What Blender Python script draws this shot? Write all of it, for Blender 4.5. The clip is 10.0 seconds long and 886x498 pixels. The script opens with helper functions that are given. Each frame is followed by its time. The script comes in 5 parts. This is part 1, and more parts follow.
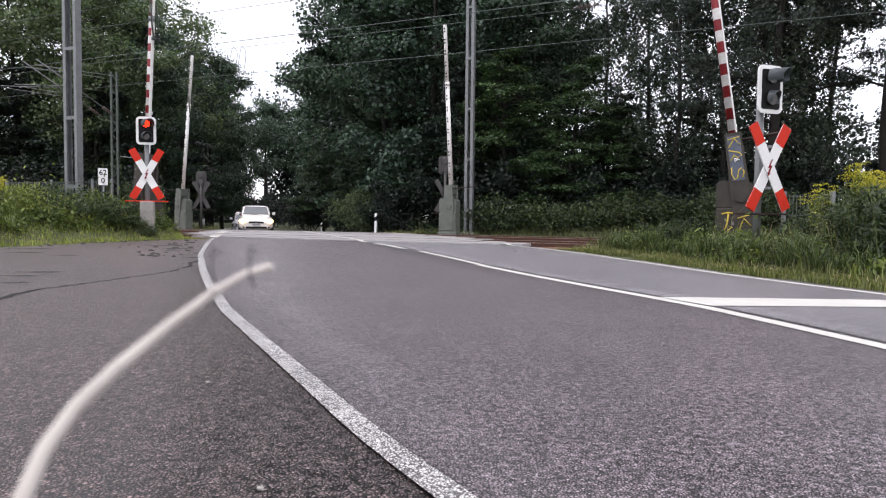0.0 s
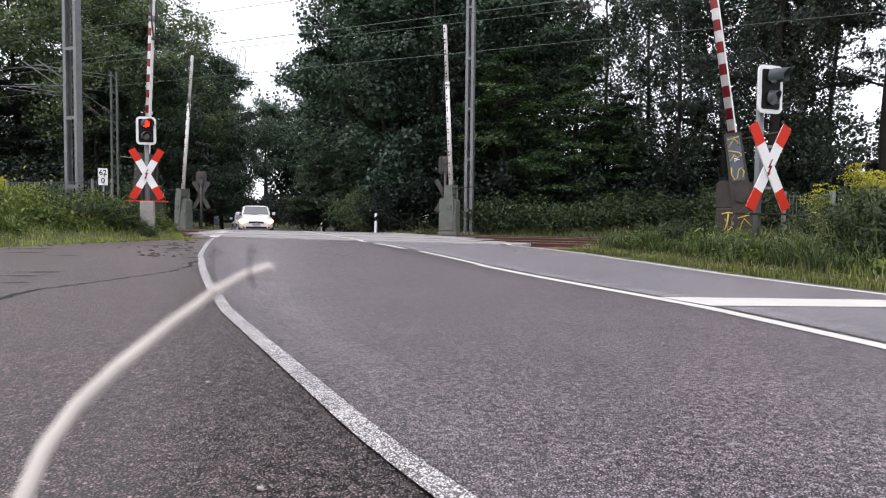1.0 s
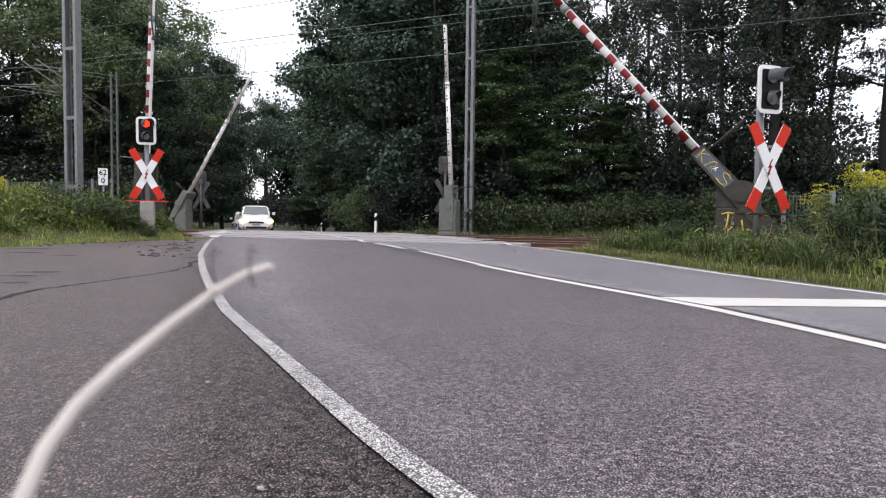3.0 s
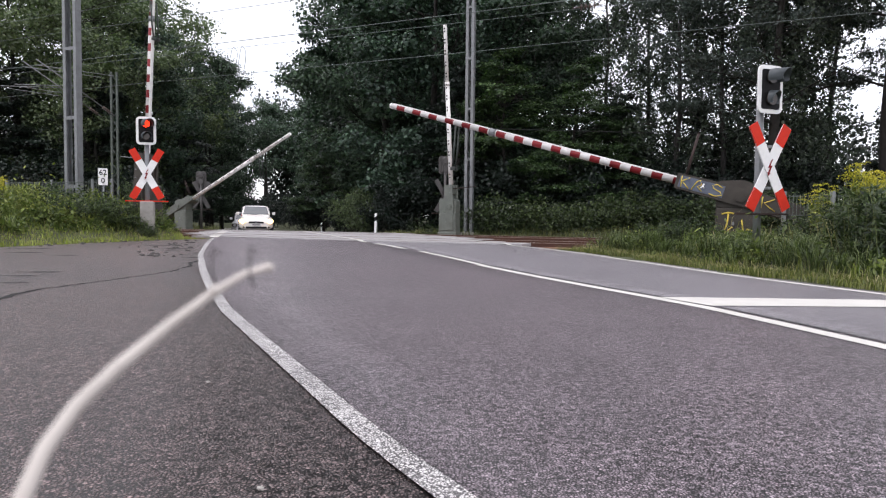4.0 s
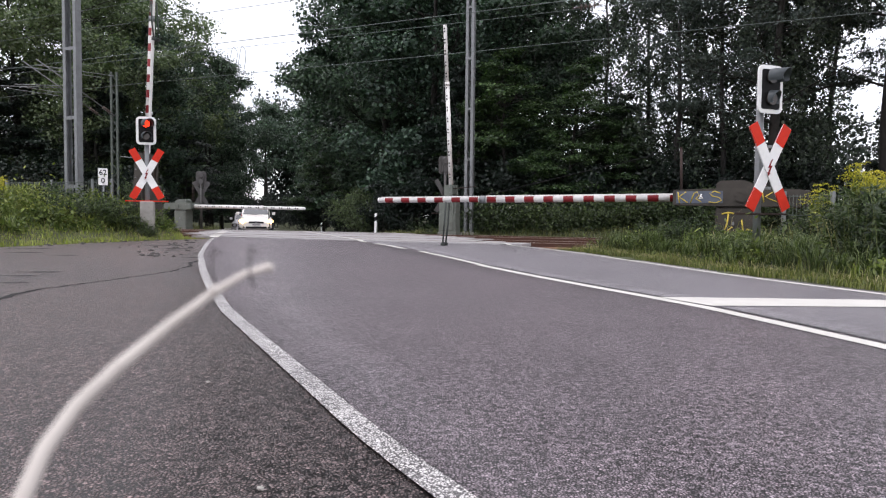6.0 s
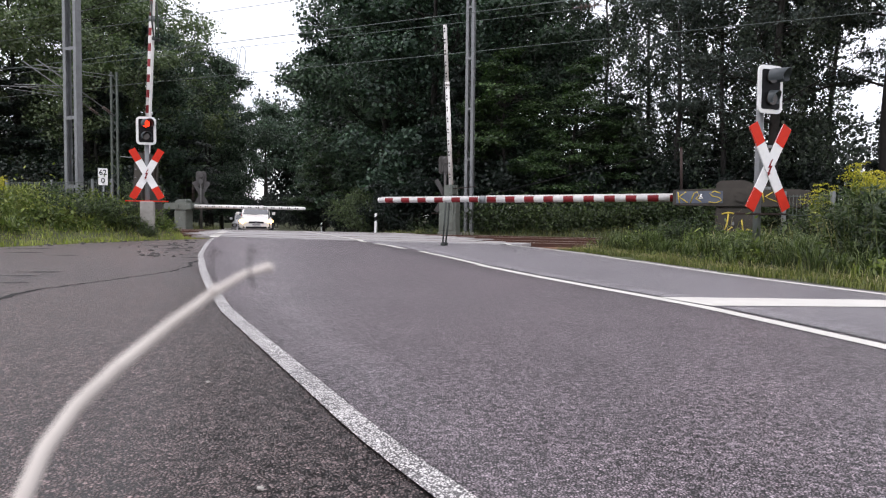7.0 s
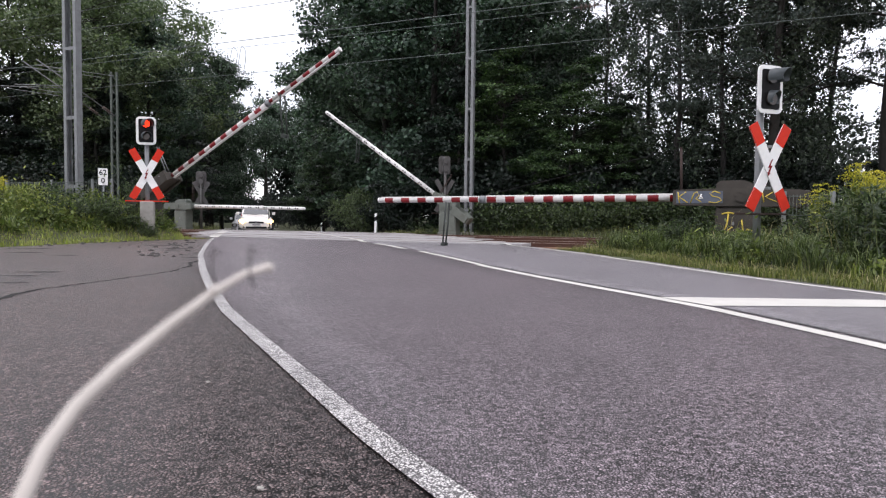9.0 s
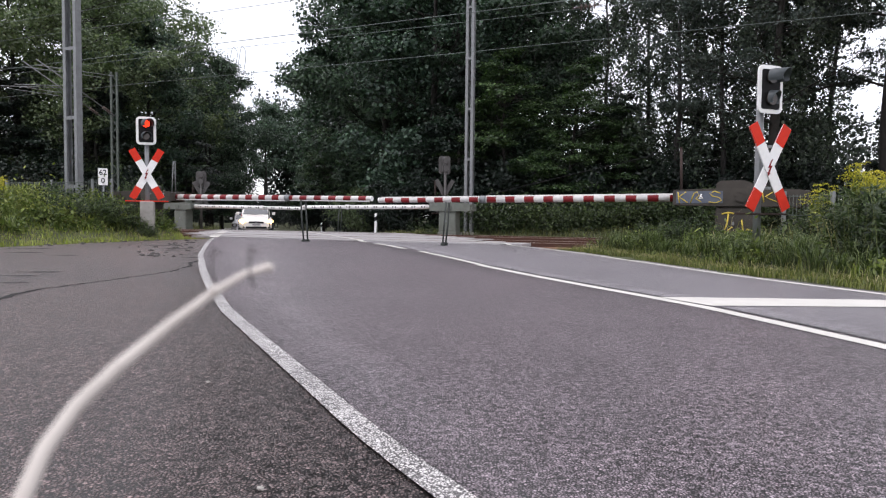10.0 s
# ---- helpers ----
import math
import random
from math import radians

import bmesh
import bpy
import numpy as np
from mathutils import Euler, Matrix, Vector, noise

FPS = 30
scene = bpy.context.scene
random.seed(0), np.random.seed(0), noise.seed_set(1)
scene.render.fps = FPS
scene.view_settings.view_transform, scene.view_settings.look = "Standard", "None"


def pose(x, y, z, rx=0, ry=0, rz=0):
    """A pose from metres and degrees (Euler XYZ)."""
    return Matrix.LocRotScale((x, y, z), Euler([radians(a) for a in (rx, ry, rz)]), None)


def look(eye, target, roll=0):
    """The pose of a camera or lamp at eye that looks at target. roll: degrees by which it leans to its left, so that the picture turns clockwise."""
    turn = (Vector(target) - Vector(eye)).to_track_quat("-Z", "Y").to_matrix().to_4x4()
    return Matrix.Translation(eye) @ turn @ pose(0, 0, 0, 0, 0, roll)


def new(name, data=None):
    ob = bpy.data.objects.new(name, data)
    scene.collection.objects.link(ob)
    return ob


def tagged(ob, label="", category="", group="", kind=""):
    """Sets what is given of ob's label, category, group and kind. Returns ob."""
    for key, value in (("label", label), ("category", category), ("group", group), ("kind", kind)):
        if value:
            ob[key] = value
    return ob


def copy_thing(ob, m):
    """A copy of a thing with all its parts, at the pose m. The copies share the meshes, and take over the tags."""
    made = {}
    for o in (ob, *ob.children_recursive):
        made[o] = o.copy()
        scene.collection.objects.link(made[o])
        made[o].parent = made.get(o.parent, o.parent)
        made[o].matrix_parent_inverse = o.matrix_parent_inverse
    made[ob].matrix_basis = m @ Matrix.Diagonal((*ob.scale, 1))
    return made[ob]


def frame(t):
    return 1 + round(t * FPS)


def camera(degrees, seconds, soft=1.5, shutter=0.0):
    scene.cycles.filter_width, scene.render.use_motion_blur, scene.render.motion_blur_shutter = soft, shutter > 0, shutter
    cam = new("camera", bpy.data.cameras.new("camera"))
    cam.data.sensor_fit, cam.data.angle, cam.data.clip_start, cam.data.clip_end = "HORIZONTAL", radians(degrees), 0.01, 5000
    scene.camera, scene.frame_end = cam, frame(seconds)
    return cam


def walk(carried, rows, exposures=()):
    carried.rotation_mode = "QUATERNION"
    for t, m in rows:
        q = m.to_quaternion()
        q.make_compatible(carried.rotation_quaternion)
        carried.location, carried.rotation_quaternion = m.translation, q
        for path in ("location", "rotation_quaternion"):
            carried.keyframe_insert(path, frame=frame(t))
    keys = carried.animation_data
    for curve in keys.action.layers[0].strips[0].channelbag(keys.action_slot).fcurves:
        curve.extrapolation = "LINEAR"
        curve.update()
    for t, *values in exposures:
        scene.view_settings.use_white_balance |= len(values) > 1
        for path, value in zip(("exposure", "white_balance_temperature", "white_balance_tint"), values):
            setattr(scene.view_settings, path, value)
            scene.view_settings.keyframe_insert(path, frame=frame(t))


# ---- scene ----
import collections
cam = camera(67.2, 10.0, soft=1.2)
# a small-aperture lens, set on the crossing
cam.data.dof.use_dof = True
cam.data.dof.focus_distance = 14.0
cam.data.dof.aperture_fstop = 15.0
EYE = Vector((0.0, 0.0, 0.6))
CAM_POSE = look(EYE, (0.0, 10.0, 0.6 - 10.0 * 55 / 1180), 0.573)
walk(cam, [(0.0, CAM_POSE), (10.0, CAM_POSE)], [(0.0, 0.07, 6500, 17), (2.5, 0.05, 6500, 17), (10.0, 0.01, 6500, 17)])

# ---- light: bright overcast ----
world = bpy.data.worlds.new("world")
scene.world = world
world.use_nodes = True
wn = world.node_tree
for nd in list(wn.nodes):
    wn.nodes.remove(nd)
SUN_EL, SUN_ROT = radians(60), radians(215)
sky = wn.nodes.new("ShaderNodeTexSky")
sky.sky_type = "NISHITA"
sky.sun_disc = False
sky.sun_elevation, sky.sun_rotation = SUN_EL, SUN_ROT
sky_bg = wn.nodes.new("ShaderNodeBackground")
sky_bg.inputs["Strength"].default_value = 0.05
cloud_bg = wn.nodes.new("ShaderNodeBackground")
cloud_bg.inputs["Strength"].default_value = 1.0
cloud_noise = wn.nodes.new("ShaderNodeTexNoise")
cloud_noise.inputs["Scale"].default_value = 2.2
cloud_noise.inputs["Detail"].default_value = 5
cloud_ramp = wn.nodes.new("ShaderNodeValToRGB")
cloud_ramp.color_ramp.elements[0].color = (0.84, 0.87, 0.93, 1)
cloud_ramp.color_ramp.elements[1].color = (1.0, 0.99, 0.98, 1)
sky_add = wn.nodes.new("ShaderNodeAddShader")
sky_out = wn.nodes.new("ShaderNodeOutputWorld")
wn.links.new(sky.outputs[0], sky_bg.inputs["Color"])
wn.links.new(cloud_noise.outputs["Fac"], cloud_ramp.inputs[0])
# an overcast sky is about twice as bright overhead as at the horizon
sky_co = wn.nodes.new("ShaderNodeTexCoord")
sky_sep = wn.nodes.new("ShaderNodeSeparateXYZ")
sky_up = wn.nodes.new("ShaderNodeMapRange")
sky_up.inputs["To Min"].default_value, sky_up.inputs["To Max"].default_value = 1.0, 2.1
cloud_mul = wn.nodes.new("ShaderNodeVectorMath")
cloud_mul.operation = "SCALE"
wn.links.new(sky_co.outputs["Generated"], sky_sep.inputs[0])
wn.links.new(sky_sep.outputs["Z"], sky_up.inputs["Value"])
wn.links.new(cloud_ramp.outputs[0], cloud_mul.inputs[0])
wn.links.new(sky_up.outputs[0], cloud_mul.inputs["Scale"])
wn.links.new(cloud_mul.outputs[0], cloud_bg.inputs["Color"])
wn.links.new(sky_bg.outputs[0], sky_add.inputs[0])
wn.links.new(cloud_bg.outputs[0], sky_add.inputs[1])
wn.links.new(sky_add.outputs[0], sky_out.inputs["Surface"])
sun_data = bpy.data.lights.new("sun", "SUN")
sun_data.energy, sun_data.angle, sun_data.color = 0.7, radians(25), (1.0, 0.97, 0.92)
sun = new("sun", sun_data)
sun.matrix_world = look((0, 0, 40), Vector((0, 0, 40)) - Vector((math.sin(SUN_ROT) * math.cos(SUN_EL), math.cos(SUN_ROT) * math.cos(SUN_EL), math.sin(SUN_EL))))


# ---- materials ----
class Mat:
    """A node material with short helpers."""

    def __init__(self, name, rough=0.8, metal=0.0, spec=0.5):
        self.m = bpy.data.materials.new(name)
        self.m.use_nodes = True
        self.t = self.m.node_tree
        self.b = self.t.nodes["Principled BSDF"]
        self.b.inputs["Roughness"].default_value = rough
        self.b.inputs["Metallic"].default_value = metal
        self.b.inputs["Specular IOR Level"].default_value = spec
        self.co = self.t.nodes.new("ShaderNodeTexCoord").outputs["Object"]

    def put(self, a, b):
        self.t.links.new(a, b)

    def noise(self, scale, detail=4, rough=0.6, dist=0.0, co=None):
        n = self.t.nodes.new("ShaderNodeTexNoise")
        n.inputs["Scale"].default_value, n.inputs["Detail"].default_value = scale, detail
        n.inputs["Roughness"].default_value, n.inputs["Distortion"].default_value = rough, dist
        self.put(co or self.co, n.inputs["Vector"])
        return n.outputs["Fac"]

    def voronoi(self, scale, out="Color", feature="F1"):
        n = self.t.nodes.new("ShaderNodeTexVoronoi")
        n.feature = feature
        n.inputs["Scale"].default_value = scale
        self.put(self.co, n.inputs["Vector"])
        return n.outputs[out]

    def ramp(self, fac, *stops):
        n = self.t.nodes.new("ShaderNodeValToRGB")
        el = n.color_ramp.elements
        while len(el) < len(stops):
            el.new(0.5)
        for e, (p, c) in zip(el, stops):
            e.position, e.color = p, (*c, 1) if len(c) == 3 else c
        self.put(fac, n.inputs[0])
        return n.outputs[0]

    def mix(self, fac, a, b, kind="MIX"):
        n = self.t.nodes.new("ShaderNodeMix")
        n.data_type, n.blend_type = "RGBA", kind
        for sock, val in ((n.inputs[0], fac), (n.inputs[6], a), (n.inputs[7], b)):
            if isinstance(val, (int, float)):
                sock.default_value = val
            elif isinstance(val, tuple):
                sock.default_value = (*val, 1)
            else:
                self.put(val, sock)
        return n.outputs[2]

    def math(self, op, a, b=0.0, c=0.0):
        n = self.t.nodes.new("ShaderNodeMath")
        n.operation = op
        for sock, val in zip(n.inputs, (a, b, c)):
            if isinstance(val, (int, float)):
                sock.default_value = val
            else:
                self.put(val, sock)
        return n.outputs[0]

    def color(self, out):
        if isinstance(out, tuple):
            self.b.inputs["Base Color"].default_value = (*out, 1)
        else:
            self.put(out, self.b.inputs["Base Color"])
        return self

    def rough(self, out):
        self.put(out, self.b.inputs["Roughness"])
        return self

    def bump(self, height, strength=0.5, distance=0.01):
        n = self.t.nodes.new("ShaderNodeBump")
        n.inputs["Strength"].default_value, n.inputs["Distance"].default_value = strength, distance
        self.put(height, n.inputs["Height"])
        self.put(n.outputs[0], self.b.inputs["Normal"])
        return self

    def random(self):
        return self.t.nodes.new("ShaderNodeObjectInfo").outputs["Random"]

    def island(self):
        return self.t.nodes.new("ShaderNodeNewGeometry").outputs["Random Per Island"]

    def axis(self, k):
        n = self.t.nodes.new("ShaderNodeSeparateXYZ")
        self.put(self.co, n.inputs[0])
        return n.outputs[k]


def asphalt(name, dark, light, stone, big, tint, gap, floor=0.02, rise=0.003):
    """Flat-worn stones, pits between them shaded dark by colour, and stained stretches."""
    m = Mat(name, 0.6)
    val = m.t.nodes.new("ShaderNodeSeparateColor")
    m.put(m.voronoi(stone, "Color"), val.inputs[0])
    base = m.ramp(val.outputs[0], (0.0, dark), (0.5, tuple(0.5 * (a + b) for a, b in zip(dark, light))), (1.0, light))
    edge = m.voronoi(stone, "Distance", "DISTANCE_TO_EDGE")
    wob = m.math("ADD", edge, m.math("MULTIPLY", m.math("SUBTRACT", m.noise(stone * 0.45, 3, 0.7), 0.5), 0.7))
    # crevice shade is multiplied into the stone colour
    pit = m.ramp(wob, (0.07, (floor, floor * 0.92, floor * 0.92)), (gap, (1.5, 1.49, 1.49)))
    col = m.mix(1.0, base, pit, "MULTIPLY")
    blotch = m.ramp(m.noise(big, 7, 0.7), (0.3, (0.8, 0.79, 0.79)), (0.7, (1.18, 1.17, 1.17)))
    streak = m.ramp(m.noise(0.23, 3, 0.5), (0.35, (0.92, 0.9, 0.93)), (0.65, tint))
    col = m.mix(1.0, m.mix(1.0, col, blotch, "MULTIPLY"), streak, "MULTIPLY")
    fleck = m.ramp(m.noise(stone * 0.8, 2, 0.5), (0.74, (0, 0, 0)), (0.79, (0.3, 0.3, 0.3)))
    m.color(m.mix(fleck, col, (0.34, 0.33, 0.32)))
    m.rough(m.ramp(m.noise(60, 3), (0.2, (0.32, 0.32, 0.32)), (0.8, (0.5, 0.5, 0.5))))
    m.b.inputs["Specular IOR Level"].default_value = 0.6
    h = m.math("ADD", pit, m.math("MULTIPLY", m.noise(18, 5), 0.35))
    return m.bump(h, 1.0, rise).m


def painted(name, paint, under, wear, grit=105.0, rough=0.65):
    """Worn road paint on the stones, the binder showing between them."""
    m = Mat(name, rough)
    edge = m.voronoi(grit, "Distance", "DISTANCE_TO_EDGE")
    f = m.noise(grit * 0.6, 4, 0.75)
    g = m.noise(5, 5, 0.7)
    s = m.math("ADD", m.math("MULTIPLY", edge, 0.9), m.math("ADD", m.math("MULTIPLY", f, 0.6), m.math("MULTIPLY", g, 0.3)))
    k = m.ramp(s, (wear, (0, 0, 0)), (wear + 0.1, (1, 1, 1)))
    tone = m.ramp(m.noise(3, 4), (0.3, tuple(0.85 * c for c in paint)), (0.7, paint))
    return m.color(m.mix(k, under, tone)).bump(s, 0.6, 0.004).m


def plain(name, col, rough=0.6, metal=0.0, var=0.18, scale=8.0, bump=0.1, dirt=0.25, spec=0.5):
    """Paint or metal with stains and fine relief."""
    m = Mat(name, rough, metal, spec)
    a = m.ramp(m.noise(scale, 6, 0.65), (0.3, tuple(c * (1 - var) for c in col)), (0.7, tuple(min(1, c * (1 + var)) for c in col)))
    grime = m.ramp(m.noise(scale * 0.35, 8, 0.75, 0.6), (0.52, (0, 0, 0)), (0.75, (dirt, dirt, dirt)))
    m.color(m.mix(grime, a, (0.06, 0.052, 0.04)))
    return m.bump(m.noise(scale * 14, 3), bump, 0.002).m


def leafy(name, dark, light, rough=0.48, thru=0.25):
    m = Mat(name, rough, 0.0, 0.4)
    c = m.ramp(m.island(), (0.0, dark), (0.75, tuple(0.5 * (a + b) for a, b in zip(dark, light))), (1.0, light))
    big = m.ramp(m.noise(0.7, 3), (0.3, (0.75, 0.78, 0.75)), (0.7, (1.2, 1.2, 1.1)))
    c = m.mix(1.0, c, big, "MULTIPLY")
    tone = m.ramp(m.random(), (0.0, (0.85, 0.9, 0.9)), (1.0, (1.12, 1.08, 0.95)))
    m.color(m.mix(1.0, c, tone, "MULTIPLY"))
    tr = m.t.nodes.new("ShaderNodeBsdfTranslucent")
    m.put(m.mix(1.0, c, (0.9, 1.15, 0.6), "MULTIPLY"), tr.inputs["Color"])
    mx = m.t.nodes.new("ShaderNodeMixShader")
    mx.inputs[0].default_value = thru
    m.put(m.b.outputs[0], mx.inputs[1])
    m.put(tr.outputs[0], mx.inputs[2])
    m.put(mx.outputs[0], m.t.nodes["Material Output"].inputs["Surface"])
    return m.m


def glow(name, col, strength):
    m = Mat(name, 0.3)
    m.color(tuple(0.8 * c for c in col))
    m.b.inputs["Emission Color"].default_value = (*col, 1)
    m.b.inputs["Emission Strength"].default_value = strength
    return m.m


M_ROAD = asphalt("road_asphalt", (0.175, 0.154, 0.164), (0.4, 0.352, 0.375), 118.0, 1.3, (1.12, 1.05, 1.09), 0.33)
M_ROAD_FINE = asphalt("smooth_road_asphalt", (0.195, 0.19, 0.199), (0.275, 0.268, 0.28), 170.0, 1.0, (1.06, 1.05, 1.06), 0.17, 0.25, 0.0012)
M_APRON = asphalt("old_asphalt", (0.115, 0.09, 0.083), (0.355, 0.284, 0.267), 100.0, 0.9, (1.2, 1.07, 1.04), 0.42, 0.02, 0.004)
M_CRUMB = plain("asphalt_crumb", (0.06, 0.055, 0.052), 0.95, 0, 0.4, 20, 0.6, 0.3)
M_LINE = painted("line_paint", (0.72, 0.7, 0.68), (0.055, 0.052, 0.052), 0.54, 112.0)
M_LINE_FRESH = painted("fresh_line_paint", (0.56, 0.545, 0.505), (0.1, 0.095, 0.098), 0.3)
M_CONCRETE = plain("concrete", (0.3, 0.285, 0.26), 0.85, 0, 0.2, 5, 0.4, 0.35)
M_PANEL = plain("crossing_concrete", (0.31, 0.3, 0.3), 0.75, 0, 0.2, 4, 0.3, 0.3)
M_STEEL = plain("galvanised_steel", (0.2, 0.21, 0.215), 0.5, 0.4, 0.15, 6, 0.08, 0.25)
M_DARKSTEEL = plain("green_grey_steel", (0.035, 0.042, 0.038), 0.6, 0.2, 0.2, 6, 0.1, 0.3)
M_RAIL = plain("rusty_rail", (0.075, 0.034, 0.022), 0.75, 0.3, 0.3, 14, 0.3, 0.3)
M_RAILTOP = plain("polished_rail_head", (0.42, 0.38, 0.35), 0.28, 0.9, 0.1, 20, 0.05, 0.1)
M_WHITE = plain("white_enamel", (0.78, 0.78, 0.77), 0.4, 0, 0.06, 6, 0.05, 0.18)
M_RED = plain("red_foil", (0.6, 0.032, 0.014), 0.6, 0, 0.1, 8, 0.05, 0.08, 0.2)
M_BACK = plain("grey_sign_back", (0.075, 0.072, 0.07), 0.6, 0.2, 0.15, 7, 0.08, 0.25)
M_BLACK = plain("black_enamel", (0.008, 0.008, 0.009), 0.6, 0, 0.2, 9, 0.05, 0.05, 0.15)
M_ARROW = plain("dark_red_print", (0.2, 0.012, 0.012), 0.6, 0, 0.1, 8, 0.02, 0.05, 0.2)
M_LATTICE = plain("green_painted_lattice", (0.075, 0.092, 0.08), 0.6, 0.1, 0.2, 6, 0.1, 0.2)
M_RUST = plain("rust_brown_bar", (0.03, 0.017, 0.014), 0.8, 0.0, 0.3, 12, 0.2, 0.3)
M_HOUSING = plain("weathered_housing", (0.042, 0.036, 0.029), 0.7, 0, 0.3, 4, 0.15, 0.5)
M_HOUSING_PALE = plain("pale_green_housing", (0.115, 0.13, 0.112), 0.65, 0, 0.2, 4, 0.15, 0.45)
M_YELLOW = plain("yellow_spray", (0.62, 0.47, 0.06), 0.6, 0, 0.2, 9, 0.05, 0.2)
M_BLUEGREY = plain("blue_grey_spray", (0.085, 0.1, 0.135), 0.6, 0, 0.25, 7, 0.05, 0.2)
M_WIRE = plain("copper_wire", (0.1, 0.125, 0.118), 0.5, 0.2, 0.1, 20, 0.02, 0.1)
M_CERAMIC = plain("brown_ceramic", (0.07, 0.045, 0.035), 0.3, 0, 0.1, 12, 0.02, 0.1)
M_LAMP_RED = glow("red_signal_lamp", (1.0, 0.035, 0.008), 2.2)
M_LAMP_OFF = plain("dark_lens", (0.05, 0.04, 0.035), 0.15, 0, 0.1, 8, 0.02, 0.05)
M_HEAD = glow("headlight_glow", (1.0, 0.86, 0.6), 40.0)
# amber rim emission stands in for lens glare round the lit headlights
M_HEADRIM = glow("headlight_glare_glow", (1.0, 0.66, 0.32), 2.6)
M_CARWHITE = plain("white_car_paint", (0.8, 0.775, 0.74), 0.22, 0, 0.02, 2, 0.0, 0.06)
M_CARGREY = plain("silver_car_paint", (0.5, 0.5, 0.51), 0.3, 0.3, 0.03, 2, 0.0, 0.1)
M_CARDARK = plain("dark_grey_car_paint", (0.15, 0.16, 0.17), 0.35, 0.2, 0.04, 2, 0.0, 0.1)
M_TYRE = plain("tyre_rubber", (0.02, 0.02, 0.02), 0.85, 0, 0.2, 20, 0.2, 0.2)
M_PLASTIC = plain("black_plastic", (0.014, 0.014, 0.016), 0.55, 0, 0.2, 12, 0.1, 0.1, 0.25)
M_CARGLASS = plain("dark_car_glass", (0.1, 0.11, 0.115), 0.06, 0, 0.1, 2, 0.0, 0.0)
M_HOOD = plain("grey_lamp_hood", (0.045, 0.055, 0.06), 0.5, 0, 0.2, 9, 0.05, 0.1, 0.4)
# both barks are very dark: shade inside the crowns is in their colour
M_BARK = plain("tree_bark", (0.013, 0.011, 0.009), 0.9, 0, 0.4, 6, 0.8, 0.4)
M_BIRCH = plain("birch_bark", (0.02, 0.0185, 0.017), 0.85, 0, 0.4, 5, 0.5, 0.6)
M_STRAW = plain("dry_straw", (0.5, 0.46, 0.42), 0.7, 0, 0.12, 40, 0.2, 0.1)
M_STEM = plain("green_stem", (0.09, 0.11, 0.03), 0.7, 0, 0.2, 20, 0.1, 0.1)
M_OAK = leafy("oak_leaves", (0.013, 0.027, 0.022), (0.098, 0.16, 0.108), thru=0.2)
M_HORNBEAM = leafy("hornbeam_leaves", (0.01, 0.024, 0.014), (0.1, 0.17, 0.06), thru=0.2)
M_BIRCHLEAF = leafy("birch_leaves", (0.012, 0.021, 0.018), (0.085, 0.115, 0.088), thru=0.2)
# near-black leaf copy: the wood's deep shade is put into its colour
M_UNDER = leafy("shade_toned_leaves", (0.004, 0.009, 0.008), (0.02, 0.036, 0.025), rough=0.5, thru=0.1)
M_PINE = leafy("pine_needles", (0.016, 0.028, 0.029), (0.044, 0.064, 0.058), thru=0.1)
# pale leaf green, its colour lightened further for haze on the left trees
M_LIGHTLEAF = leafy("pale_hazy_leaves", (0.07, 0.098, 0.06), (0.165, 0.21, 0.105))
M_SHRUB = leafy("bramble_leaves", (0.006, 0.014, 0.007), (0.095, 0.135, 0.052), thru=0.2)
M_WEED = leafy("weed_leaves", (0.085, 0.11, 0.025), (0.38, 0.4, 0.1))
M_GRASS = leafy("grass_blades", (0.04, 0.058, 0.016), (0.27, 0.285, 0.09), rough=0.6, thru=0.3)
M_TURF = leafy("turf_blades", (0.14, 0.17, 0.03), (0.46, 0.48, 0.12), rough=0.6, thru=0.3)
M_TUFT = leafy("tussock_blades", (0.03, 0.05, 0.02), (0.24, 0.28, 0.12), rough=0.5, thru=0.25)
M_HERB = leafy("herb_leaves", (0.03, 0.052, 0.014), (0.22, 0.27, 0.075), thru=0.25)
M_OLIVE = leafy("olive_grass_blades", (0.035, 0.045, 0.018), (0.2, 0.2, 0.085), rough=0.6, thru=0.25)
M_DRYGRASS = leafy("dry_grass_blades", (0.18, 0.15, 0.08), (0.4, 0.34, 0.2), rough=0.7, thru=0.3)
M_GOLD = leafy("goldenrod_bloom", (0.36, 0.32, 0.04), (0.62, 0.52, 0.07), rough=0.8, thru=0.3)


def soil():
    m = Mat("verge_soil", 0.95)
    a = m.ramp(m.noise(3, 8, 0.7), (0.3, (0.035, 0.032, 0.018)), (0.5, (0.05, 0.06, 0.022)), (0.72, (0.09, 0.1, 0.04)))
    return m.color(a).bump(m.noise(25, 6), 0.8, 0.03).m


def ballast_mat():
    m = Mat("rusty_ballast", 0.95)
    v = m.t.nodes.new("ShaderNodeSeparateColor")
    m.put(m.voronoi(18.0), v.inputs[0])
    a = m.ramp(v.outputs[0], (0.0, (0.1, 0.045, 0.024)), (0.6, (0.23, 0.1, 0.056)), (1.0, (0.34, 0.2, 0.13)))
    return m.color(a).bump(m.voronoi(18.0, "Distance"), 1.0, 0.05).m


M_SOIL, M_BALLAST = soil(), ballast_mat()


# ---- mesh helpers ----
def link(name, me, mat, parent=None, label=""):
    if mat and not me.materials:
        me.materials.append(mat)
    ob = new(name, me)
    if parent:
        ob.parent = parent
    if label:
        ob["label"] = label
    return ob


